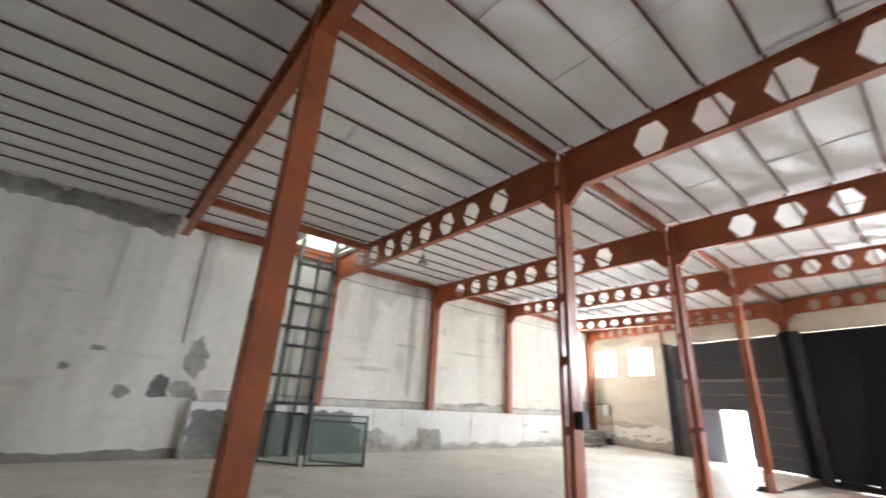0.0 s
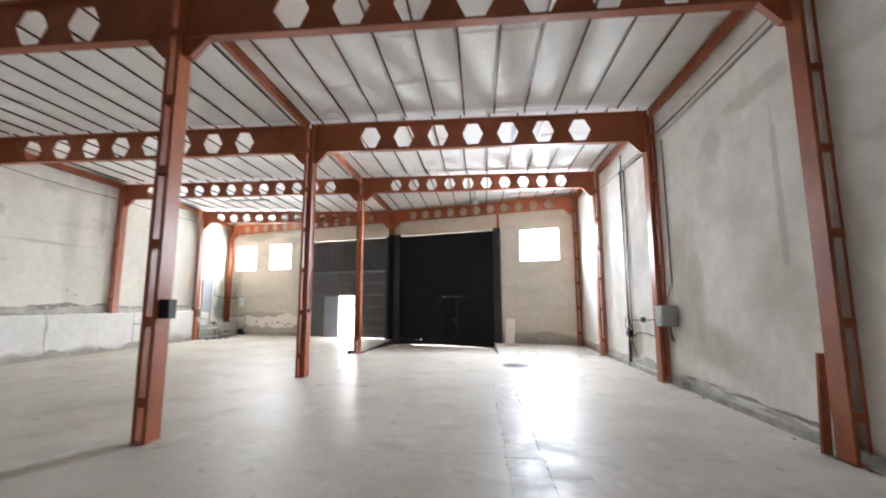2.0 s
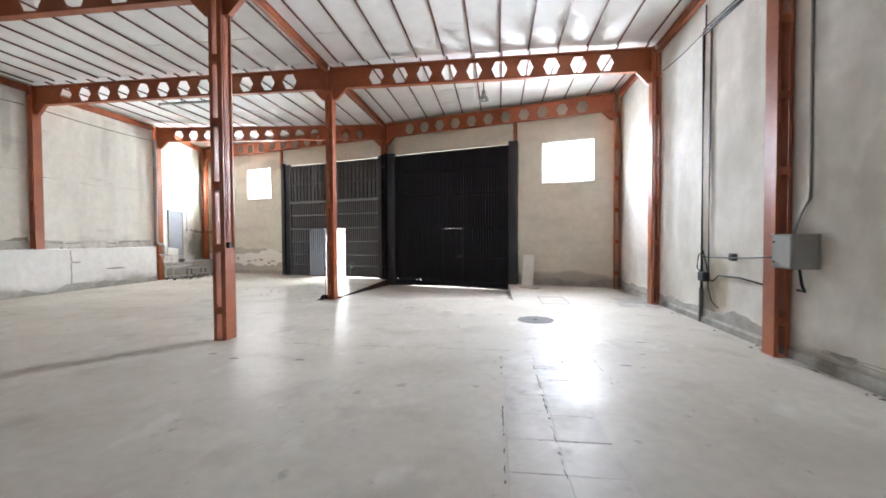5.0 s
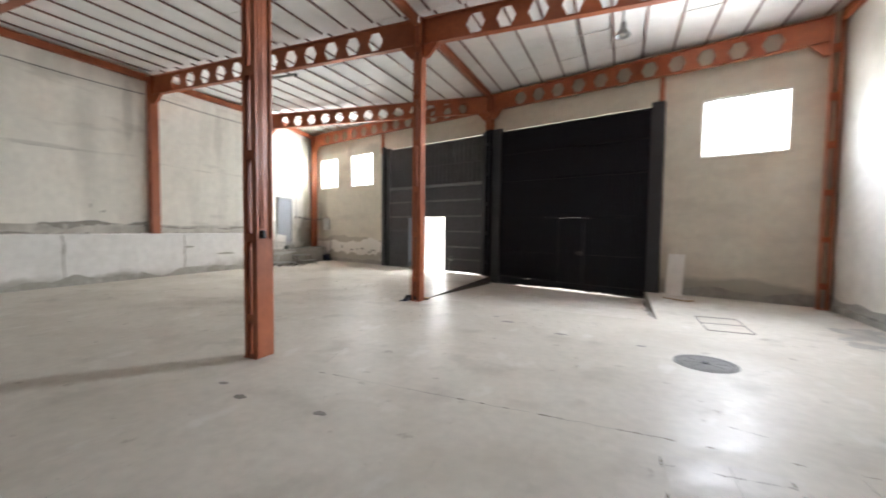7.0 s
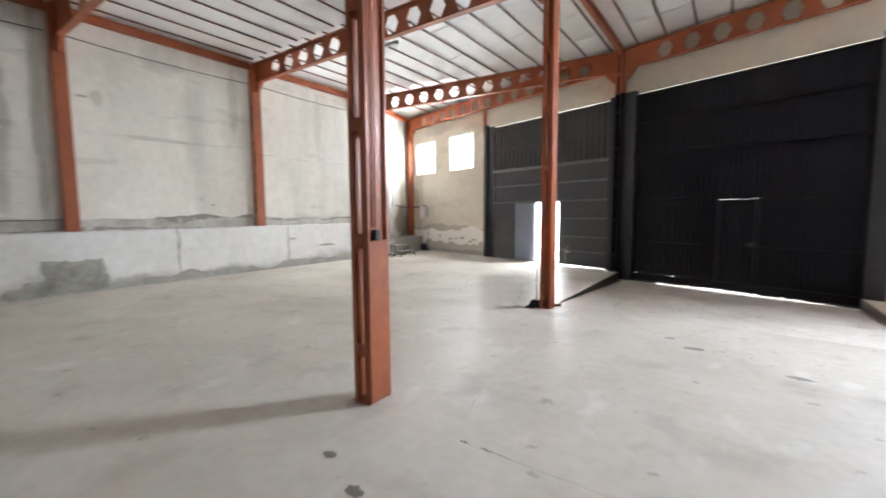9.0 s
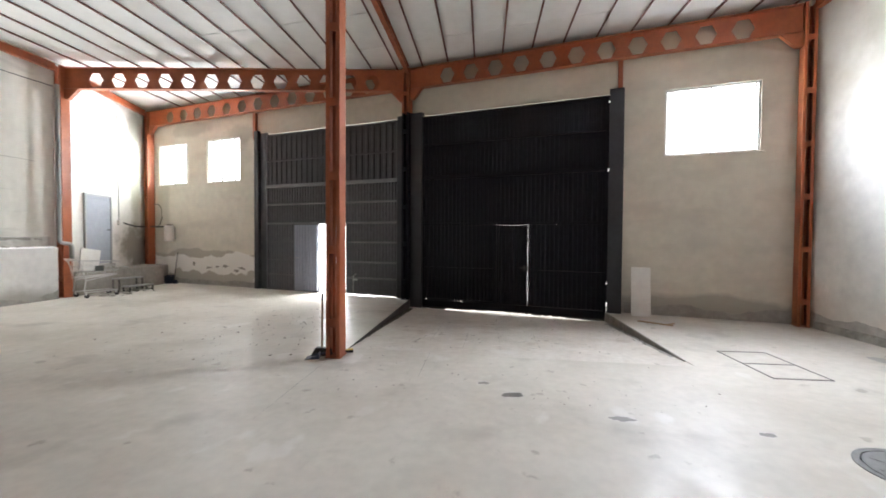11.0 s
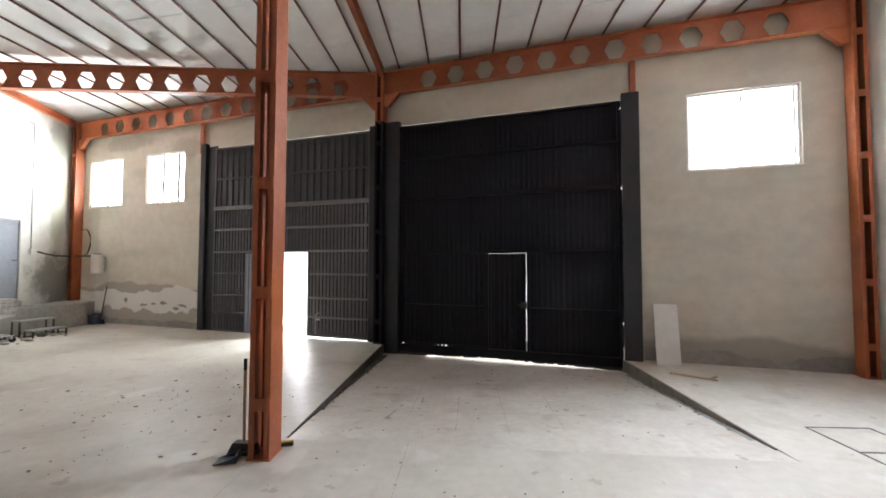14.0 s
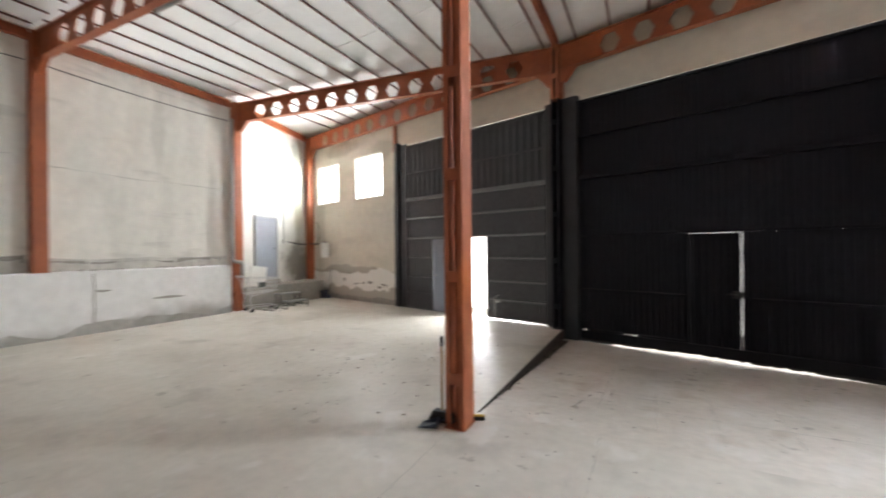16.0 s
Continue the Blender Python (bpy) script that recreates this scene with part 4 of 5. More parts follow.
# left wall cables and corner installations
for y0, y1 in ((5.3, 9.42), (9.75, 13.76), (14.1, 18.12)):
    cable("cable", sag((XL + 0.015, y0, 5.50), (XL + 0.015, y1, 5.50), 0.05), 0.010, BLACK, "thin black cable along the top of the wall")
cable("cable", sag((XL + 0.015, 2.2, 1.62), (XL + 0.015, 9.45, 1.60), 0.03), 0.008, BLACK, "thin black cable low along the wall")


def sp(s, d, z):
    return SPL @ Vector((s, d, z))


cable("conduit", [sp(0.4, -0.02, 5.62), sp(2.55, -0.02, 5.52), sp(2.56, -0.02, 5.44), sp(2.6, -0.02, 2.12)], 0.011, GREYM, "thin grey conduit down the wall", "conduit")
wall_box("socket_box", (2.52, -0.09, 1.98, 2.72, -0.004, 2.14), WHITE, "small white socket box on the wall", "electric box", False, SPL)
cable("cable", [sp(2.72, -0.05, 2.08), sp(3.0, -0.08, 2.02), sp(3.4, -0.1, 1.97), sp(3.9, -0.15, 1.97)], 0.022, BLACK, "thick black hose across the corner", "hose")
cable("cable", [fw(-10.2, -0.2, 1.98), fw(-9.9, -0.1, 1.97), fw(-9.5, -0.06, 2.0)], 0.024, BLACK, "thick black hose across the corner", "hose")
cable("cable", [fw(-10.2, -0.1, 2.78), fw(-10.0, -0.05, 2.78), fw(-9.86, -0.05, 2.6), fw(-9.84, -0.05, 2.3), fw(-9.95, -0.05, 2.05), fw(-10.15, -0.06, 1.98)], 0.014, BLACK, "black hose loop on the wall", "hose")
wh = root("water_heater", FW @ pose(-9.30, -0.16, 0), "small white wall-hung water heater", "water heater")
part("body", lathe([(0.11, 1.46), (0.15, 1.49), (0.155, 1.52), (0.155, 1.97), (0.15, 2.0), (0.11, 2.02)], 20), WHITE, wh, "", True)
part("cap", lathe([(0.11, 2.018), (0.10, 2.04), (0.03, 2.05)], 16), BLACK, wh, "black top cap", True)
part("bracket", box(-0.1, 0.1, 1.55, 0.1, 0.157, 1.6, 0.004), GALV, wh)
part("bracket", box(-0.1, 0.1, 1.88, 0.1, 0.157, 1.93, 0.004), GALV, wh)

# bucket and broom by the front wall
bk = root("bucket", FW @ pose(-9.2, -0.26, 0), "dark blue plastic bucket against the wall", "bucket")
part("pail", lathe([(0.13, 0.0), (0.15, 0.02), (0.185, 0.27), (0.2, 0.28), (0.19, 0.285), (0.14, 0.03)], 20), BLUE, bk, "", True)
part("handle", rod([(0.19 * math.cos(a), -0.02 - 0.1 * math.sin(a), 0.27 - 0.05 * math.sin(a)) for a in [math.pi * k / 10 for k in range(11)]], 0.006), GALV, bk)
br = root("broom", FW @ pose(-9.02, -0.1, 0), "dark broom leaning on the front wall", "broom")
part("stick", rod([(0, -0.1, 0.1), (-0.03, 0.06, 1.08)], 0.013), IRON, br)
part("head", prism([(-0.14, 0.0), (0.14, 0.0), (0.09, 0.13), (-0.09, 0.13)], (-0.14, -0.06)), BLUE, br)
tagged(link("pipe_stub", lathe([(0.045, 0), (0.05, 0.01), (0.05, 0.54), (0.04, 0.55)], 14), WHITE, None, FW @ pose(-10.0, -0.22, 0), "", True), "short white plastic pipe standing by the landing", "pipe")

# white board leaning at the right of the gate
wb = root("board", FW @ pose(5.62, -0.32, 0.0, -16, 0, 0), "white chipboard panel leaning against the front wall", "board")
part("panel", box(-0.19, -0.012, 0.0, 0.19, 0.012, 1.06, 0.003), WHITE, wb)
tagged(link("plank", box(-0.32, -0.025, 0, 0.32, 0.025, 0.02, 0.003), WOOD, None, pose(1.85, 16.75, 0.0, 0, 0, -38)), "short strip of wood lying on the floor", "plank")
tagged(link("plank", box(-0.12, -0.02, 0, 0.12, 0.02, 0.02, 0.003), WOOD, None, pose(2.12, 16.7, 0.0, 0, 0, 40)), "short strip of wood lying on the floor", "plank")
tagged(link("plank", box(-0.06, -0.02, 0, 0.06, 0.02, 1.10, 0.004), RED, None, pose(4.50, 5.36, 0, 0, 4, 10)), "red-painted plank leaning by a column", "plank")

# broom, dustpan and brush at the foot of the middle column
b2 = root("broom", pose(-3.64, 13.90, 0), "broom with pale wooden stick leaning on a column", "broom")
part("stick", rod([(-0.02, 0.02, 0.1), (0.0, -0.02, 0.82)], 0.013), WOOD, b2)
part("grip", rod([(-0.001, -0.018, 0.76), (0.0015, -0.0215, 0.86)], 0.015), BLACK, b2, "black plastic grip")
part("head", prism([(-0.16, 0.0), (0.13, 0.0), (0.09, 0.11), (-0.1, 0.11)], (-0.03, 0.05)), BLACK, b2)
dp = root("dustpan", pose(-3.72, 13.78, 0, 0, 0, 15), "dark blue plastic dustpan lying on the floor", "dustpan")
pan = bmesh.new()
prism([(-0.17, -0.12), (0.1, -0.12), (0.14, 0.12), (-0.13, 0.12)], (0, 0.012), "z", pan)
prism([(-0.17, 0.0), (0.12, 0.0), (0.12, 0.09)], (0.10, 0.12), "y", pan)
prism([(-0.17, 0.0), (0.12, 0.0), (0.12, 0.09)], (-0.12, -0.10), "y", pan)
part("pan", pan, BLUE, dp)
part("back", box(0.1, -0.12, 0.0, 0.125, 0.12, 0.1, 0.004), BLUE, dp)
part("handle", rod([(0.12, 0, 0.07), (0.2, 0, 0.1), (0.25, 0, 0.1)], 0.014), BLUE, dp)
dp.scale = (0.64, 0.64, 0.64)
bs = root("brush", pose(-3.33, 14.10, 0, 0, 0, 20), "hand brush with yellow back lying on the floor", "brush")
part("bristles", box(-0.07, -0.025, 0.0, 0.05, 0.025, 0.035, 0.006), BLACK, bs)
part("back", box(-0.09, -0.02, 0.035, 0.05, 0.02, 0.05, 0.006), YELLOW, bs, "yellow plastic back")

# ---- step bench, trolley and panel beside the landing ----


def bench(m, w, dpt, h):
    r = root("step_bench", m, "low grey metal step stool standing on the floor", "step stool", "step stools")
    part("top", box(-w / 2, -dpt / 2, h - 0.03, w / 2, dpt / 2, h, 0.006), GALV, r)
    for x in (-1, 1):
        for y in (-1, 1):
            part("leg", box(x * (w / 2 - 0.03) - 0.015, y * (dpt / 2 - 0.03) - 0.015, 0, x * (w / 2 - 0.03) + 0.015, y * (dpt / 2 - 0.03) + 0.015, h - 0.03, 0.002), IRON, r)
        part("stretcher", box(x * (w / 2 - 0.03) - 0.012, -dpt / 2 + 0.04, 0.03, x * (w / 2 - 0.03) + 0.012, dpt / 2 - 0.04, 0.05, 0.002), IRON, r)
    return r


bench(pose(-11.72, 19.72, 0, 0, 0, 80), 0.75, 0.32, 0.18)
bench(pose(-12.05, 19.72, 0, 0, 0, 80), 0.75, 0.30, 0.40)
CARTM = material("pale_plated_wire", (0.62, 0.62, 0.61), 0.4, 0.25, 0.06, 0.2, 14, 0.03, 60)
tr = root("shopping_cart", pose(-11.90, 18.50, 0, 0, 0, 72), "pale wire shopping cart with castors beside the landing", "shopping cart")


def basket(u, v):
    """A point of the tapered basket: u from handle to nose, v from its floor to its rim, and the half width there."""
    return -0.36 + 0.82 * u + 0.05 * v * (2 * u - 1), 0.52 + 0.06 * u + (0.46 - 0.10 * u) * v, 0.27 - 0.07 * u + 0.03 * v


for v in (0.0, 0.33, 0.66, 1.0):
    ring = [(basket(u, v)[0], sd * basket(u, v)[2], basket(u, v)[1]) for u, sd in ((0, -1), (1, -1), (1, 1), (0, 1), (0, -1))]
    part("hoop", rod(ring, 0.009 if v in (0.0, 1.0) else 0.005, None, 6), CARTM, tr)
for k in range(10):
    u = k / 9
    (x0, z0, w0), (x1, z1, w1) = basket(u, 0), basket(u, 1)
    part("wire", rod([(x1, -w1, z1), (x0, -w0, z0), (x0, w0, z0), (x1, w1, z1)], 0.004, None, 6), CARTM, tr)
for sd in (-0.6, -0.2, 0.2, 0.6):
    part("wire", rod([(basket(1, 1)[0], sd * 0.23, basket(1, 1)[1]), (basket(1, 0)[0], sd * 0.2, basket(1, 0)[1]), (basket(0, 0)[0], sd * 0.27, basket(0, 0)[1]), (basket(0, 1)[0], sd * 0.3, basket(0, 1)[1])], 0.004, None, 6), CARTM, tr)
for sd in (-1, 1):
    part("chassis_tube", rod([(-0.50, sd * 0.28, 1.02), (-0.42, sd * 0.28, 0.92), (-0.30, sd * 0.25, 0.46), (-0.34, sd * 0.25, 0.18), (-0.28, sd * 0.25, 0.15), (0.46, sd * 0.19, 0.15)], 0.013), CARTM, tr)
    part("strut", rod([(-0.30, sd * 0.25, 0.46), (0.36, sd * 0.20, 0.57)], 0.011), CARTM, tr)
    for x, y in ((-0.30, 0.25), (0.42, 0.19)):
        part("fork", box(x - 0.018, sd * y - 0.018, 0.07, x + 0.018, sd * y + 0.018, 0.15, 0.004), CARTM, tr)
        part("castor", rod([(x + 0.02, sd * y - 0.014, 0.055), (x + 0.02, sd * y + 0.014, 0.055)], 0.055, None, 16), BLACK, tr)
part("push_bar", rod([(-0.50, -0.30, 1.02), (-0.50, 0.30, 1.02)], 0.017, None, 10), WHITE, tr, "pale plastic push bar")
part("cross_tube", rod([(0.42, -0.19, 0.15), (0.42, 0.19, 0.15)], 0.011), CARTM, tr)
part("label", box(-0.12, -0.302, 0.70, 0.08, -0.292, 0.84, 0.002), GREENM, tr, "dark green plate on the wire side")
tagged(link("panel", box(-0.34, -0.015, 0, 0.34, 0.015, 0.62, 0.004), WHITE, None, pose(-12.58, 19.0, LT, 0, 8, 98)), "white panel standing on the landing", "panel")
rngd = random.Random(11)


def lump(bm, x, y, z, r):
    c = bmesh.ops.create_icosphere(bm, subdivisions=1, radius=r)
    for v in c["verts"]:
        v.co = Vector((v.co.x * rngd.uniform(0.8, 2.2), v.co.y * rngd.uniform(0.5, 1.1), v.co.z * rngd.uniform(0.3, 0.7)))
    a = rngd.uniform(0, 6.3)
    bmesh.ops.rotate(bm, verts=c["verts"], cent=(0, 0, 0), matrix=Matrix.Rotation(a, 3, "Z"))
    bmesh.ops.translate(bm, verts=c["verts"], vec=(x, y, z + r * 0.25))


rub = bmesh.new()
for _ in range(60):
    lump(rub, rngd.gauss(-12.0, 0.35), rngd.uniform(18.5, 20.2), 0, rngd.uniform(0.02, 0.08))
tagged(link("rubble", rub, CEMENT), "heap of grey mortar rubble by the landing", "rubble", "", "stuff")
dust = bmesh.new()
for _ in range(150):
    lump(dust, rngd.triangular(-7.8, -3.5, -5.0), rngd.uniform(13.4, 17.4), 0, rngd.choice((0.005, 0.006, 0.007, 0.008, 0.010, 0.015)))
for _ in range(60):
    lump(dust, rngd.uniform(-3.3, 1.1), rngd.uniform(12.5, 14.0), 0, rngd.uniform(0.003, 0.009))
for _ in range(26):
    y = rngd.uniform(3.0, 13.0)
    lump(dust, 4.56 + rngd.gauss(0, 0.05), y, 0, rngd.uniform(0.008, 0.022))
tagged(link("crumbs", dust, DIRT), "scattered dark crumbs of dirt on the floor", "debris", "", "stuff")
dust = bmesh.new()
for _ in range(70):
    y = rngd.uniform(14.4, 18.0)
    lump(dust, rngd.uniform(-3.2, 1.1), y, -0.235 * (y - 14.2) / 4.9, rngd.uniform(0.004, 0.013))
for _ in range(170):
    y = rngd.triangular(14.5, 19.0, 18.6)
    lump(dust, RAMP[0] + 0.03 + abs(rngd.gauss(0, 0.035)) * (y - 13.6) / 3, y, -0.235 * (y - 14.25) / 5.4, rngd.uniform(0.006, 0.024))
for _ in range(50):
    y = rngd.uniform(14.8, 17.5)
    lump(dust, RAMP[1] - 0.03 - abs(rngd.gauss(0, 0.08)), y, -0.235 * (y - 14.0) / 4.4, rngd.uniform(0.005, 0.016))
tagged(link("crumbs", dust, DIRT), "scattered dark crumbs of dirt on the ramp", "debris", "", "stuff")
top_r = bmesh.new()
for _ in range(160):
    y = rngd.uniform(3.0, 17.5)
    lump(top_r, rngd.uniform(-12.58, -12.45), y, 1.345, rngd.uniform(0.01, 0.04))
tagged(link("rubble", top_r, CEMENT), "crumbled mortar along the top of the ledge", "rubble", "", "stuff")

# ---- floor covers, joints, patches ----
DUSTY = material("dusty_iron", (0.19, 0.185, 0.175), 0.85, 0.0, 0.1, 0.5, 14, 0.3, 40, (0.18, 0.175, 0.165), 3.0)
mh = root("manhole_cover", pose(1.60, 11.64, 0), "round cast-iron manhole cover set in the floor", "manhole cover")
part("ring", lathe([(0.345, 0.0), (0.345, 0.006), (0.30, 0.006), (0.30, 0.0)], 36), DUSTY, mh)
part("lid", lathe([(0.29, 0.0), (0.29, 0.005), (0.27, 0.008), (0.05, 0.008), (0.04, 0.004), (0.01, 0.004)], 36), DUSTY, mh)
for k in range(8):
    a = math.pi * k / 4
    part("rib", box(0.07, -0.012, 0.008, 0.25, 0.012, 0.012, 0.002), DUSTY, mh).rotation_euler = (0, 0, a)
part("pick_hole", lathe([(0.045, 0.0), (0.045, 0.013), (0.02, 0.014)], 14), BLACK, mh)
hc = root("floor_hatch", pose(2.27, 14.22, 0), "rectangular steel-edged floor hatch filled with concrete", "floor hatch")
for b in ((-0.33, -0.6, 0.33, -0.586), (-0.33, 0.586, 0.33, 0.6), (-0.33, -0.586, -0.316, 0.586), (0.316, -0.586, 0.33, 0.586), (-0.316, -0.006, 0.316, 0.006)):
    part("edge", box(b[0], b[1], 0, b[2], b[3], 0.006, 0.002), IRON, hc)
for y in (-0.29, 0.29):
    part("lid", box(-0.3, y - 0.27, 0, 0.3, y + 0.27, 0.004, 0.001), FLOOR, hc)


JOINT = material("dusty_joint", (0.33, 0.315, 0.285), 0.95, 0, 0.15, 0.5, 20, 0.2, 50)


def joint(name, pts, w, mat=JOINT, z=0.003, label="thin dark open joint in the concrete floor", wob=0.012, least=0.25, taper=False):
    bm = bmesh.new()
    a, b = [Vector((*p[:2], p[2] if len(p) > 2 else z)) for p in pts]
    n = max(6, int((b - a).length / 0.12))
    side = (b - a).normalized().cross(Vector((0, 0, 1)))
    L, R = [], []
    for k in range(n + 1):
        p = a.lerp(b, k / n) + side * rngd.uniform(-wob, wob)
        ww = w * rngd.uniform(least, 1.0) * (k / n if taper else 1.0)
        L.append(bm.verts.new(p - side * ww / 2))
        R.append(bm.verts.new(p + side * ww / 2))
    for k in range(n):
        bm.faces.new((L[k], L[k + 1], R[k + 1], R[k]))
    return structure(name, bm, mat, label)


def broken_joint(name, pts, w, mat=DIRT, z=0.0075, label="dirt-filled broken joint beside the floor tiles", full=0.55):
    """An open joint that shows as a row of separate short dark slivers."""
    bm = bmesh.new()
    a, b = [Vector((*p[:2], p[2] if len(p) > 2 else z)) for p in pts]
    v = b - a
    side = v.normalized().cross(Vector((0, 0, 1)))
    d = 0.0
    while d < v.length:
        run = rngd.uniform(0.03, 0.16)
        if rngd.random() < full:
            n = 5
            hw = w * rngd.uniform(0.15, 0.5) * (1.6 if rngd.random() < 0.12 else 1.0)
            mid = [a + v * min(1.0, (d + run * k / n) / v.length) + side * rngd.uniform(-0.25, 0.25) * w for k in range(n + 1)]
            up = [bm.verts.new(p + side * hw * math.sin(math.pi * (k + 0.25) / (n + 0.5)) * rngd.uniform(0.5, 1.1)) for k, p in enumerate(mid)]
            dn = [bm.verts.new(p - side * hw * math.sin(math.pi * (k + 0.25) / (n + 0.5)) * rngd.uniform(0.5, 1.1)) for k, p in enumerate(mid)]
            for k in range(n):
                bm.faces.new((up[k], up[k + 1], dn[k + 1], dn[k]))
        d += run * rngd.uniform(0.8, 1.2)
    return structure(name, bm, mat, label)


joint("floor_joint", ((-2.4, 9.42), (0.85, 9.39)), 0.007, JOINT)
broken_joint("floor_joint", ((-2.4, 9.42), (1.3, 9.385)), 0.03, z=0.004, label="dirty open joint across the concrete floor", full=0.45)
for a, b, w in (((0.92, 8.98), (1.66, 9.02), 0.022), ((1.24, 8.60), (1.73, 8.56), 0.026), ((1.27, 8.19), (1.64, 8.20), 0.026), ((1.66, 9.10), (1.73, 8.48), 0.026), ((1.74, 9.36), (2.49, 9.39), 0.016), ((2.10, 9.31), (2.10, 8.04), 0.016),
                ((0.91, 9.09), (0.92, 4.6), 0.020), ((1.31, 8.75), (1.325, 4.2), 0.024), ((1.42, 9.83), (1.73, 9.73), 0.014), ((0.95, 9.38), (1.28, 9.37), 0.022), ((0.95, 7.72), (1.34, 7.74), 0.02), ((1.34, 7.27), (1.7, 7.25), 0.018), ((0.95, 6.8), (1.6, 6.79), 0.014)):
    broken_joint("floor_crack", (a, b), w * 1.1)
joint("floor_joint", ((-1.2, 5.0), (3.4, 5.04)), 0.012)
joint("floor_joint", ((-3.48, 11.9), (-3.5, 13.7)), 0.007, wob=0.005)


def on_ramp(x, y):
    k = RAMP[2] + 0.1 - 0.25 * (x - RAMP[0]) / (RAMP[1] - RAMP[0])
    return (x, y, 0.003 - 0.235 * (y - k) / (front_y(x) + 0.35 - k))


for x, y0, y1 in ((-2.3, 15.0, 16.9), (-1.75, 14.6, 15.9), (-1.2, 14.5, 16.6), (-0.6, 14.7, 16.0)):
    joint("ramp_joint", (on_ramp(x, y0), on_ramp(x + 0.03, y1)), 0.007, wob=0.004, label="faint joint in the ramp")
for y, x0, x1 in ((15.2, -2.6, 0.2), (15.75, -2.7, -0.3), (16.35, -2.5, -0.9), (16.6, -1.8, -1.1)):
    joint("ramp_joint", (on_ramp(x0, y), on_ramp(x1, y - 0.02)), 0.007, wob=0.004, label="faint joint in the ramp")
for a, b in (((-2.17, 15.89), (-1.8, 15.9)), ((-2.6, 15.62), (-1.59, 15.60)), ((-2.2, 15.85), (-2.21, 15.16)), ((-2.42, 15.5), (-2.57, 14.82))):
    broken_joint("ramp_joint", (on_ramp(*a), on_ramp(*b)), 0.022, label="dark broken joint in the ramp", full=0.6)
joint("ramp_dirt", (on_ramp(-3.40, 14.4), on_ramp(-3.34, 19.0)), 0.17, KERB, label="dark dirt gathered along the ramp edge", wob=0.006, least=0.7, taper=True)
joint("ramp_dirt", (on_ramp(1.20, 14.5), on_ramp(1.20, 17.6)), 0.09, JOINT, label="dust gathered along the ramp edge", wob=0.008, least=0.7)
joint("floor_joint", ((-2.2, 13.2), (-2.2, 14.2)), 0.005, wob=0.003)
structure("floor_inlay", flat([(0.938, 3.52), (1.732, 3.52), (1.732, 9.15), (0.938, 9.15)], 0.002), material("pale_grout", (0.42, 0.40, 0.36), 0.9, 0, 0.2, 0.7, 20, 0.2, 50, (0.24, 0.225, 0.2), 3.0), "dark bedding under a strip of floor tiles")


def blob(name, x, y, rx, ry, mat, label, z=0.003, n=26, rough=0.25, plane="floor", wall_m=None):
    bm = bmesh.new()
    vs = []
    ph = rngd.uniform(0, 100)
    for k in range(n):
        a = 2 * math.pi * k / n
        f = 1 + rough * noise.noise(Vector((1.7 * math.cos(a) + ph, 1.7 * math.sin(a), ph))) * 2
        vs.append((x + rx * f * math.cos(a), y + ry * f * math.sin(a)))
    if plane == "floor":
        bm.faces.new([bm.verts.new((a, b, z)) for a, b in vs])
        return structure(name, bm, mat, label)
    prism(vs, (-0.006, 0.0), "y", bm)
    return structure(name, bm, mat, label, wall_m)


STAIN = material("oil_stain", (0.17, 0.155, 0.13), 0.4, 0, 0.1, 0.5, 8, 0.05, 30, (0.30, 0.28, 0.25), 3.0)
for x, y, a, b in ((-1.14, 12.76, 0.10, 0.07), (-1.44, 13.08, 0.07, 0.04), (-2.62, 8.58, 0.06, 0.045), (-1.72, 8.62, 0.06, 0.04), (-3.05, 8.75, 0.05, 0.03), (-0.2, 12.3, 0.10, 0.05), (0.92, 12.12, 0.06, 0.04), (2.45, 8.85, 0.07, 0.03), (3.0, 10.05, 0.08, 0.025)):
    blob("floor_stain", x, y, a, b, STAIN, "dark stain on the concrete floor")
DAMP = material("damp_plaster", (0.38, 0.37, 0.335), 0.95, 0, 0.1, 0.8, 8, 0.5, 18, (0.56, 0.55, 0.52), 2.4)
WET = material("damp_floor", (0.30, 0.285, 0.25), 0.45, 0, 0.1, 0.8, 6, 0.05, 30, (0.56, 0.54, 0.50), 4.0)
for x, y, a, b in ((4.15, 14.1, 0.34, 0.42), (3.85, 13.5, 0.18, 0.2), (4.35, 14.7, 0.2, 0.25), (3.8, 12.3, 0.14, 0.09), (4.38, 13.45, 0.1, 0.2)):
    blob("floor_stain", x, y, a, b, WET, "damp stain on the concrete floor", 0.003, 40, 0.5)
LW = pose(XL + 0.001, 0, 0, 0, 0, 90)
LG = pose(-12.384, 0, 0, 0, 0, 90)
for y, z, a, b in ((0.22, 1.5, 0.15, 0.13), (-0.46, 2.44, 0.15, 0.06), (-0.95, 1.97, 0.1, 0.08)):
    blob("plaster_patch", y, z, a, b, CEMENT, "grey bare patch where plaster fell off", 0, 26, 0.3, "wall", LW)


def bare_patch(outline, mat, label, m, seed, proud=0.007, amp=0.10):
    """A patch with broken edges where a coat came away; the outline is in metres along and up the wall."""
    pts = []
    for (a, b), (c, d2) in zip(outline, outline[1:] + outline[:1]):
        n = max(2, int(math.hypot(c - a, d2 - b) / 0.05))
        for k in range(n):
            u, v = a + (c - a) * k / n, b + (d2 - b) * k / n
            pts.append((u + amp * noise.fractal(Vector((u * 4, v * 4, seed)), 0.8, 2.0, 4), max(0.004, v + amp * noise.fractal(Vector((u * 4, v * 4, seed + 7)), 0.8, 2.0, 4))))
    return structure("bare_patch", prism(pts, (-proud, 0.0)), mat, label, m)


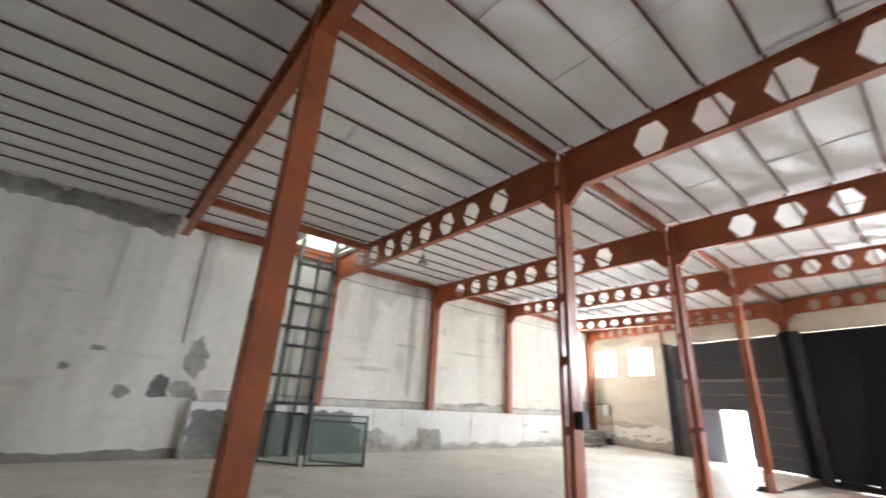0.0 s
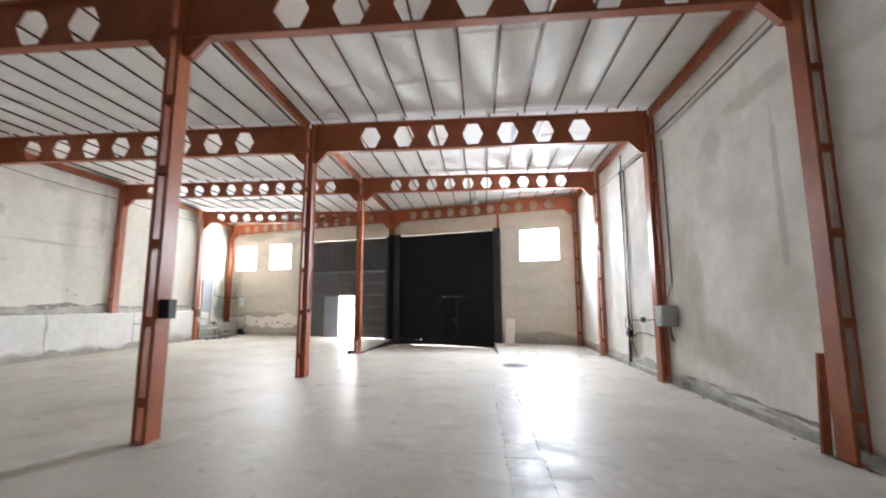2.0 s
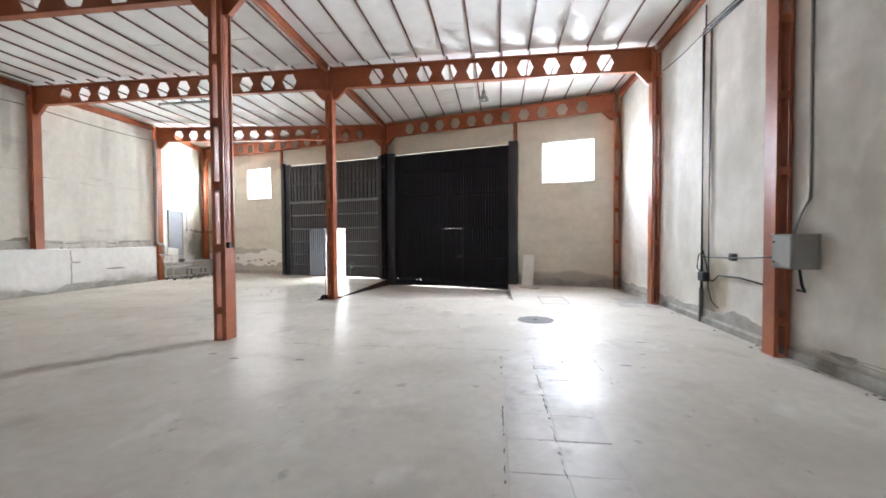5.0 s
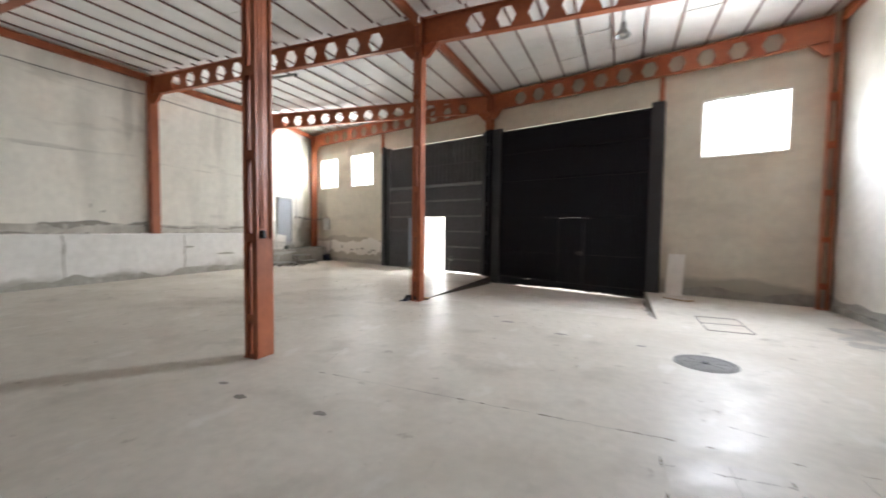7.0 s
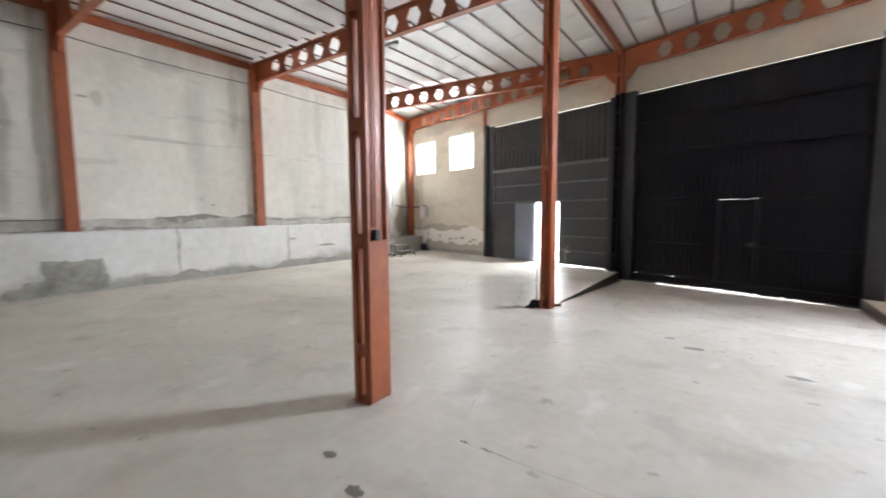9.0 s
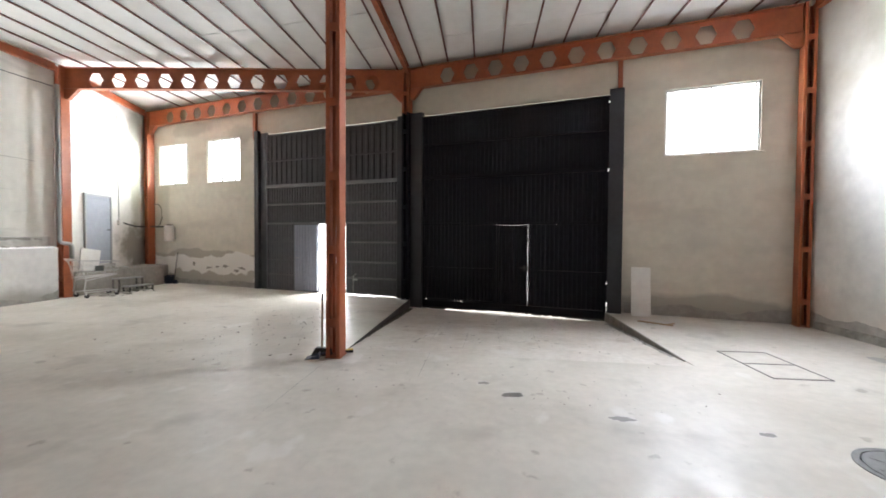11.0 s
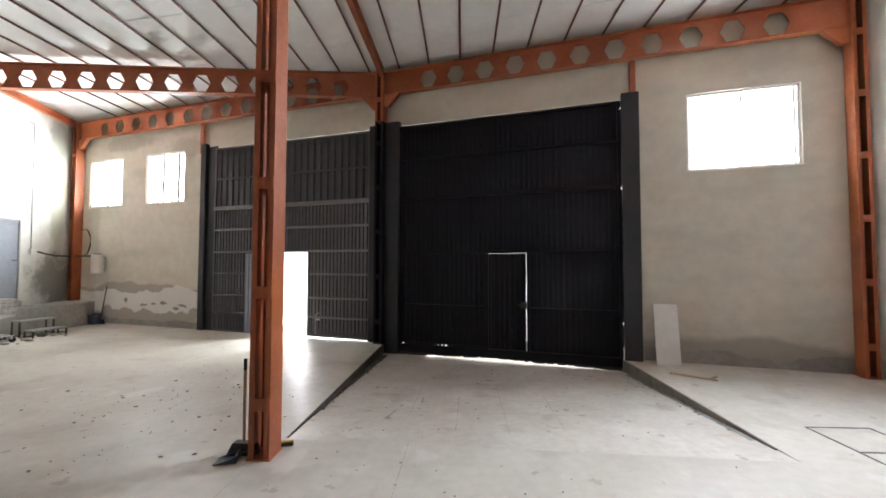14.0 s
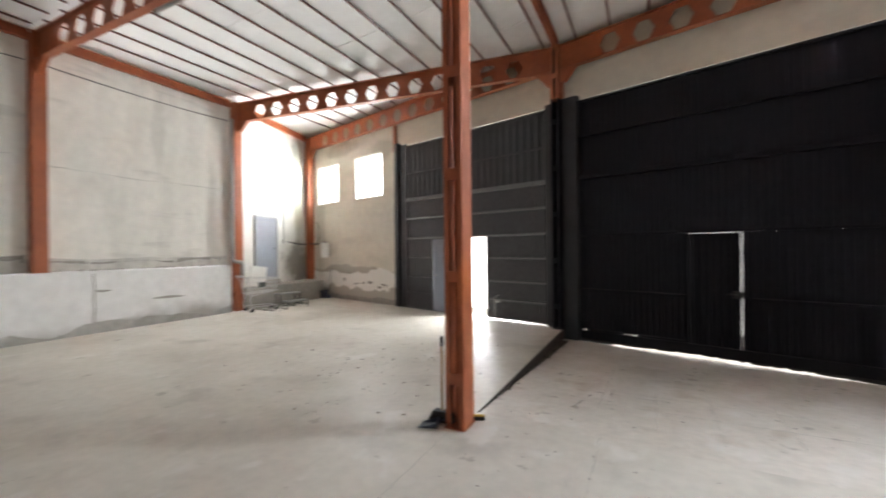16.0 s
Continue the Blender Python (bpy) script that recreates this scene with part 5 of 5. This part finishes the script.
BARE = material("bare_grey_concrete", (0.26, 0.26, 0.25), 0.95, 0, 0.14, 0.9, 7, 0.6, 20, (0.12, 0.12, 0.118), 1.6)
BARE_WARM = material("bare_cement_render", (0.42, 0.41, 0.37), 0.95, 0, 0.14, 1.0, 7, 0.6, 20, (0.20, 0.195, 0.17), 2.2)
bare_patch([(1.80, 0.0), (1.80, 1.12), (2.9, 1.2), (4.2, 1.08), (5.2, 1.2), (6.36, 1.2), (6.38, 0.78), (6.72, 0.74), (6.76, 0.0)], BARE, "dark bare concrete where whitewash came off", LG, 1.0)
bare_patch([(6.80, 0.0), (6.84, 0.64), (7.1, 0.70), (7.5, 0.72), (7.58, 0.30), (7.96, 0.2), (7.98, 0.02)], BARE_WARM, "grey bare patch in the whitewash", LG, 2.0)
bare_patch([(8.36, 0.02), (8.5, 0.22), (9.0, 0.34), (9.03, 0.76), (9.6, 0.70), (10.02, 0.73), (10.12, 0.05)], BARE_WARM, "grey bare patch in the whitewash", LG, 3.0, 0.007, 0.07)
bare_patch([(1.36, 2.3), (1.48, 2.85), (1.66, 2.98), (1.95, 2.5), (1.88, 2.05), (1.6, 1.9)], BARE_WARM, "grey bare patch where plaster fell off", LW, 4.0)
bare_patch([(0.70, 1.6), (0.86, 1.86), (1.16, 1.84), (1.22, 1.6), (1.1, 1.36), (0.82, 1.38)], BARE, "dark bare hole in the plaster", LW, 5.0)
bare_patch([(1.2, 1.42), (1.24, 1.84), (1.6, 1.85), (1.92, 1.5), (1.9, 1.37)], BARE_WARM, "grey patch of mortar in the plaster", LW, 6.0)
# darker grey band along the top of the rear bay, uneven lower edge
bare_patch([(REAR + 0.2, 6.1), (REAR + 0.2, 5.6), (-4.0, 5.66), (-1.67, 5.66), (-0.6, 5.58), (0.4, 5.46), (0.42, 6.1)], BARE_WARM, "grey band along the wall top", LW, 8.0)
cable("conduit", [(XL + 0.015, 1.2, 6.0), (XL + 0.015, 1.23, 2.77)], 0.014, GREYM, "thin grey conduit down the wall", "conduit")
for y, z, a, b in ((14.9, 0.9, 0.16, 0.025), (16.3, 0.62, 0.35, 0.03)):
    blob("ledge_patch", y, z, a, b, DAMP, "grey damp patch in the whitewash", 0, 44, 0.22, "wall", LG)
for y, z, a, b in ((12.6, 1.95, 0.05, 0.03), (9.9, 4.3, 0.12, 0.02)):
    blob("plaster_crack", y, z, a, b, DAMP, "dark crack in the old plaster", 0, 30, 0.7, "wall", LW)
RWM = pose(XR - 0.001, 0, 0, 0, 0, -90)
for y, z, a, b in ((7.9, 0.26, 0.3, 0.012), (7.1, 0.24, 0.3, 0.018), (6.4, 0.22, 0.25, 0.016), (8.6, 0.25, 0.2, 0.012), (5.8, 0.23, 0.2, 0.014)):
    blob("plaster_crack", -y, z, a, b, CEMENT, "dark crack in the plaster above the wall foot", 0, 30, 0.8, "wall", RWM)
structure("baseboard", prism([(XR - 0.045, 0), (XR + 0.01, 0), (XR + 0.01, 0.14), (XR - 0.012, 0.13), (XR - 0.04, 0.10)], (1.0, 16.7), "y"), BARE_WARM, "rough cement skirting along the side wall")
for k, (z, s) in enumerate(((0.62, -7.2), (0.66, -6.8), (0.58, -7.6), (0.7, -8.3), (0.52, -6.3), (0.6, -6.05))):
    blob("plaster_patch", s, z, 0.07 + 0.03 * (k % 3), 0.035 + 0.012 * (k % 2), CEMENT, "small hole in the whitewash", 0, 18, 0.6, "wall", FW)

cable("drain_pipe", [(-12.36, 18.02, 5.5), (-12.36, 18.02, 1.54), (-12.35, 18.04, 1.46), (-12.31, 18.10, 1.43), (-12.29, 18.2, 1.42), (-12.29, 18.25, 1.39), (-12.29, 18.27, 1.32), (-12.29, 18.27, 1.0)], 0.05, GREYM, "pale grey drain pipe down beside a column", "pipe")

# ragged mortar edges


def ragged(name, y0, y1, z0, z1, wander, mat, label, m, seed, proud=0.010, step=0.05, low=0.0):
    """A strip of rough mortar on a wall with an uneven upper and, where asked, lower edge."""
    bm = bmesh.new()
    n = int((y1 - y0) / step)
    top, bot, t2, b2 = [], [], [], []
    for k in range(n + 1):
        y = y0 + (y1 - y0) * k / n
        w = noise.fractal(Vector((y * 0.9, seed, 0)), 0.9, 2.0, 5) * wander
        v = noise.fractal(Vector((y * 1.3, seed + 9, 0)), 0.9, 2.0, 5) * low
        zt, zb = max(z0 + 0.012, z1 + w), z0 + min(v, 0.6 * (z1 - z0)) if low else z0
        zb = min(zb, zt - 0.008)
        dd = -proud * (0.7 + 0.6 * noise.noise(Vector((y * 6, seed, 3))))
        top.append(bm.verts.new((y, 0.0, zt)))
        t2.append(bm.verts.new((y, dd, zt - 0.006)))
        b2.append(bm.verts.new((y, dd, zb)))
        bot.append(bm.verts.new((y, 0.0, zb - 0.002)))
    for k in range(n):
        for p, q in ((top, t2), (t2, b2), (b2, bot)):
            bm.faces.new((p[k], p[k + 1], q[k + 1], q[k]))
    return structure(name, bm, mat, label, m)


ragged("mortar_base", REAR + 0.3, 1.72, -0.02, 0.20, 0.12, CEMENT, "dark rough foot of the side wall", LW, 21.0, 0.012)
ragged("mortar_base", -17.0, -9.75, 0.12, 0.27, 0.13, DAMP, "damp ragged render above the wall foot", RWM, 27.0, 0.008)
ragged("plaster_crack", -8.95, -5.4, 0.21, 0.222, 0.04, BARE_WARM, "dark broken crack above the wall foot", RWM, 31.0, 0.005, 0.03, 0.06)
PALE = material("pale_mortar", (0.62, 0.60, 0.55), 0.95, 0, 0.1, 0.7, 7, 0.7, 24, (0.34, 0.32, 0.28), 2.2)
ragged("mortar_strip", 2.0, 18.0, 1.33, 1.60, 0.045, PALE, "pale rough mortar strip above the ledge", LW, 2.0, 0.010)
ragged("mortar_line", 11.2, 13.75, 1.55, 1.64, 0.12, CEMENT, "crumbled dark mortar above the ledge", LW, 2.6, 0.014, 0.03, 0.22)
ragged("mortar_line", 9.75, 11.0, 1.36, 1.42, 0.07, CEMENT, "crumbled dark mortar above the ledge", LW, 4.6, 0.014, 0.04, 0.03)
ragged("mortar_line", 8.5, 9.4, 1.36, 1.385, 0.05, CEMENT, "crumbled dark mortar above the ledge", LW, 5.3, 0.014, 0.04, 0.03)
ragged("mortar_line", 14.1, 17.8, 1.50, 1.56, 0.09, CEMENT, "crumbled dark mortar above the ledge", LW, 6.1, 0.014, 0.05, 0.10)
ragged("mortar_base", 2.0, 18.0, -0.02, 0.17, 0.20, DAMP, "damp grey foot of the whitewashed ledge", LG, 7.0, 0.008)
ragged("mortar_base", 5.3, 8.6, -0.02, 0.22, 0.12, CEMENT, "grey cement foot of the front wall", FW, 11.0, 0.010)
ragged("mortar_base", -10.0, -5.45, -0.02, 0.16, 0.14, CEMENT, "grey cement foot of the front wall", FW, 17.0, 0.010)
for y, zt, zb, w in ((11.58, 1.30, 0.06, 0.04), (7.14, 1.28, 0.8, 0.025), (14.75, 1.28, 0.2, 0.035), (8.3, 1.3, 0.8, 0.02)):
    bm = bmesh.new()
    L, R = [], []
    for k in range(25):
        z = zb + (zt - zb) * k / 24
        c = y + 0.05 * noise.noise(Vector((z * 3, y, 0)))
        ww = w * (0.4 + 0.9 * abs(noise.noise(Vector((z * 5, y, 4)))))
        L.append(bm.verts.new((c - ww, -0.005, z)))
        R.append(bm.verts.new((c + ww, -0.005, z)))
    for k in range(24):
        bm.faces.new((L[k], L[k + 1], R[k + 1], R[k]))
    structure("ledge_crack", bm, DAMP, "grey vertical crack in the whitewash", LG)
for pts in (((9.8, 3.52), (11.3, 3.52), (13.7, 3.64)), ((14.1, 3.5), (15.6, 3.45), (17.8, 3.5)), ((6.2, 2.56), (7.75, 2.62)), ((7.77, 3.52), (8.9, 3.60)), ((5.6, 3.56), (7.6, 3.57))):
    bm = bmesh.new()
    up, dn = [], []
    for (ya, za), (yb, zb) in zip(pts, pts[1:]):
        for k in range(20):
            y, z = ya + (yb - ya) * k / 20, za + (zb - za) * k / 20 + 0.02 * noise.noise(Vector((ya + k * 0.4, 5, za)))
            w = 0.001 + 0.005 * max(0, noise.noise(Vector((y * 2, 1, za))) + 0.3)
            up.append(bm.verts.new((y, -0.003, z + w)))
            dn.append(bm.verts.new((y, -0.003, z - w)))
    for k in range(len(up) - 1):
        bm.faces.new((up[k], up[k + 1], dn[k + 1], dn[k]))
    structure("plaster_crack", bm, CEMENT, "long hairline crack in the old plaster", LW)
for k in range(9):
    x, y, a = rngd.uniform(-7, 3.5), rngd.uniform(4, 13.5), rngd.uniform(0, 3.1)
    joint("floor_crack", ((x, y), (x + 0.5 * math.cos(a), y + 0.5 * math.sin(a))), 0.006, JOINT, 0.003, "hairline crack in the concrete floor", 0.02)

# ---- lamps ----


def bay_lamp(x, y, z):
    r = root("pendant_lamp", pose(x, y, z), "small bell-shaped grey industrial lamp under a beam", "lamp", "bell lamps")
    part("stem", rod([(0, 0, 0.12), (0, 0, 0.32)], 0.012), BLACK, r)
    part("socket", lathe([(0.02, 0.13), (0.045, 0.12), (0.05, 0.03), (0.045, 0.0)], 16), GALV, r, "", True)
    part("shade", lathe([(0.045, 0.02), (0.08, -0.03), (0.125, -0.1), (0.13, -0.12), (0.118, -0.115), (0.05, -0.01)], 24), GALV, r, "", True)
    part("bulb", lathe([(0.01, -0.02), (0.045, -0.06), (0.045, -0.09), (0.01, -0.125)], 14), WHITE, r, "", True)


bay_lamp(0.54, 13.91, 5.14)
bay_lamp(-7.5, 5.12, 4.96)
tb = root("tube_light", pose(-7.6, 13.85, 5.33), "unlit fluorescent tube fitting under a beam", "lamp")
part("housing", box(-0.78, -0.03, 0.0, 0.78, 0.03, 0.035, 0.006), GREYM, tb)
part("tube", rod([(-0.74, 0, -0.012), (0.74, 0, -0.012)], 0.014), WHITE, tb)
for x in (-0.76, 0.76):
    part("end_cap", box(x - 0.02, -0.025, -0.03, x + 0.02, 0.025, 0.036, 0.004), IRON, tb)
for x in (-0.1, 0.5):
    part("hanger", rod([(x, 0, 0.03), (x, 0, 0.125)], 0.008), BLACK, tb)

# ---- goods hoist in the rear corner ----
hs = root("goods_hoist", pose(-12.3, 3.8, 0), "grey-green steel goods hoist mast with cross bars", "hoist")
for y in (0.0, 1.15):
    part("mast", box(-0.05, y - 0.06, 0, 0.05, y + 0.06, 6.9, 0.006), GREENM, hs)
for y, w in ((0.62, 0.05),):
    part("guide", box(-0.03, y - w, 0, 0.03, y + w, 6.0, 0.004), GREENM, hs)
for i, z in enumerate((5.55, 4.75, 4.28, 3.55, 3.0, 2.15, 1.4)):
    ext = 0.16 if i % 2 else 0.0
    part("cross_bar", box(0.05, -0.1 - ext, z - 0.045, 0.11, 1.22 + ext * 0.5, z + 0.045, 0.004), BLACK, hs)


def guard(a, b, h):
    a, b = Vector((*a, 0)), Vector((*b, 0))
    v = b - a
    r = root("guard_panel", pose(a.x, a.y, 0, 0, 0, math.degrees(math.atan2(v.y, v.x))), "grey-green framed guard panel with thin wire bars", "guard panel", "hoist guards")
    L = v.length
    for x in (0.02, L - 0.02):
        part("post", box(x - 0.022, -0.022, 0, x + 0.022, 0.022, h, 0.003), IRON, r)
    for z in (0.04, h - 0.02):
        part("rail", box(0.042, -0.02, z - 0.02, L - 0.042, 0.02, z + 0.02, 0.003), IRON, r)
    part("sheet", box(0.03, -0.004, 0.06, L - 0.03, 0.004, h - 0.05, 0.001), MESH, r, "pale green translucent sheet").visible_shadow = False


MESH = bpy.data.materials.new("green_acrylic")
MESH.use_nodes = True
mb = MESH.node_tree.nodes["Principled BSDF"]
mb.inputs["Base Color"].default_value = (0.70, 0.79, 0.76, 1)
mb.inputs["Transmission Weight"].default_value, mb.inputs["Roughness"].default_value, mb.inputs["IOR"].default_value = 0.95, 0.2, 1.03
guard((-11.5, 3.35), (-10.55, 4.05), 1.22)
guard((-10.5, 4.15), (-10.05, 5.6), 1.22)
guard((-11.5, 3.30), (-12.3, 3.45), 1.22)
guard((-11.2, 4.6), (-10.15, 5.65), 1.05)
edge_beam((-10.2, 0.7), (-10.2, 4.98), 5.80, 5.985, 0.12)
edge_beam((-12.55, 0.7), (-12.55, 4.98), 5.98, 6.23, 0.1)

# strip of worn floor tiles
tile_bm = box(-0.1975, -0.2335, 0.0, 0.1975, 0.2335, 0.004, 0.001)
first = link("tile", tile_bm, TILEM, bpy.data.objects["floor_inlay"], pose(1.135, 3.75, 0.001))
for i in range(2):
    for k in range(12):
        if i or k:
            t = new("tile", first.data)
            t.parent = bpy.data.objects["floor_inlay"]
            t.matrix_basis = pose(1.135 + 0.398 * i + rngd.uniform(-0.002, 0.002), 3.75 + 0.47 * k + rngd.uniform(-0.003, 0.003), 0.001 + rngd.uniform(0, 0.0012), rngd.uniform(-0.15, 0.15), rngd.uniform(-0.15, 0.15), rngd.uniform(-0.3, 0.3))
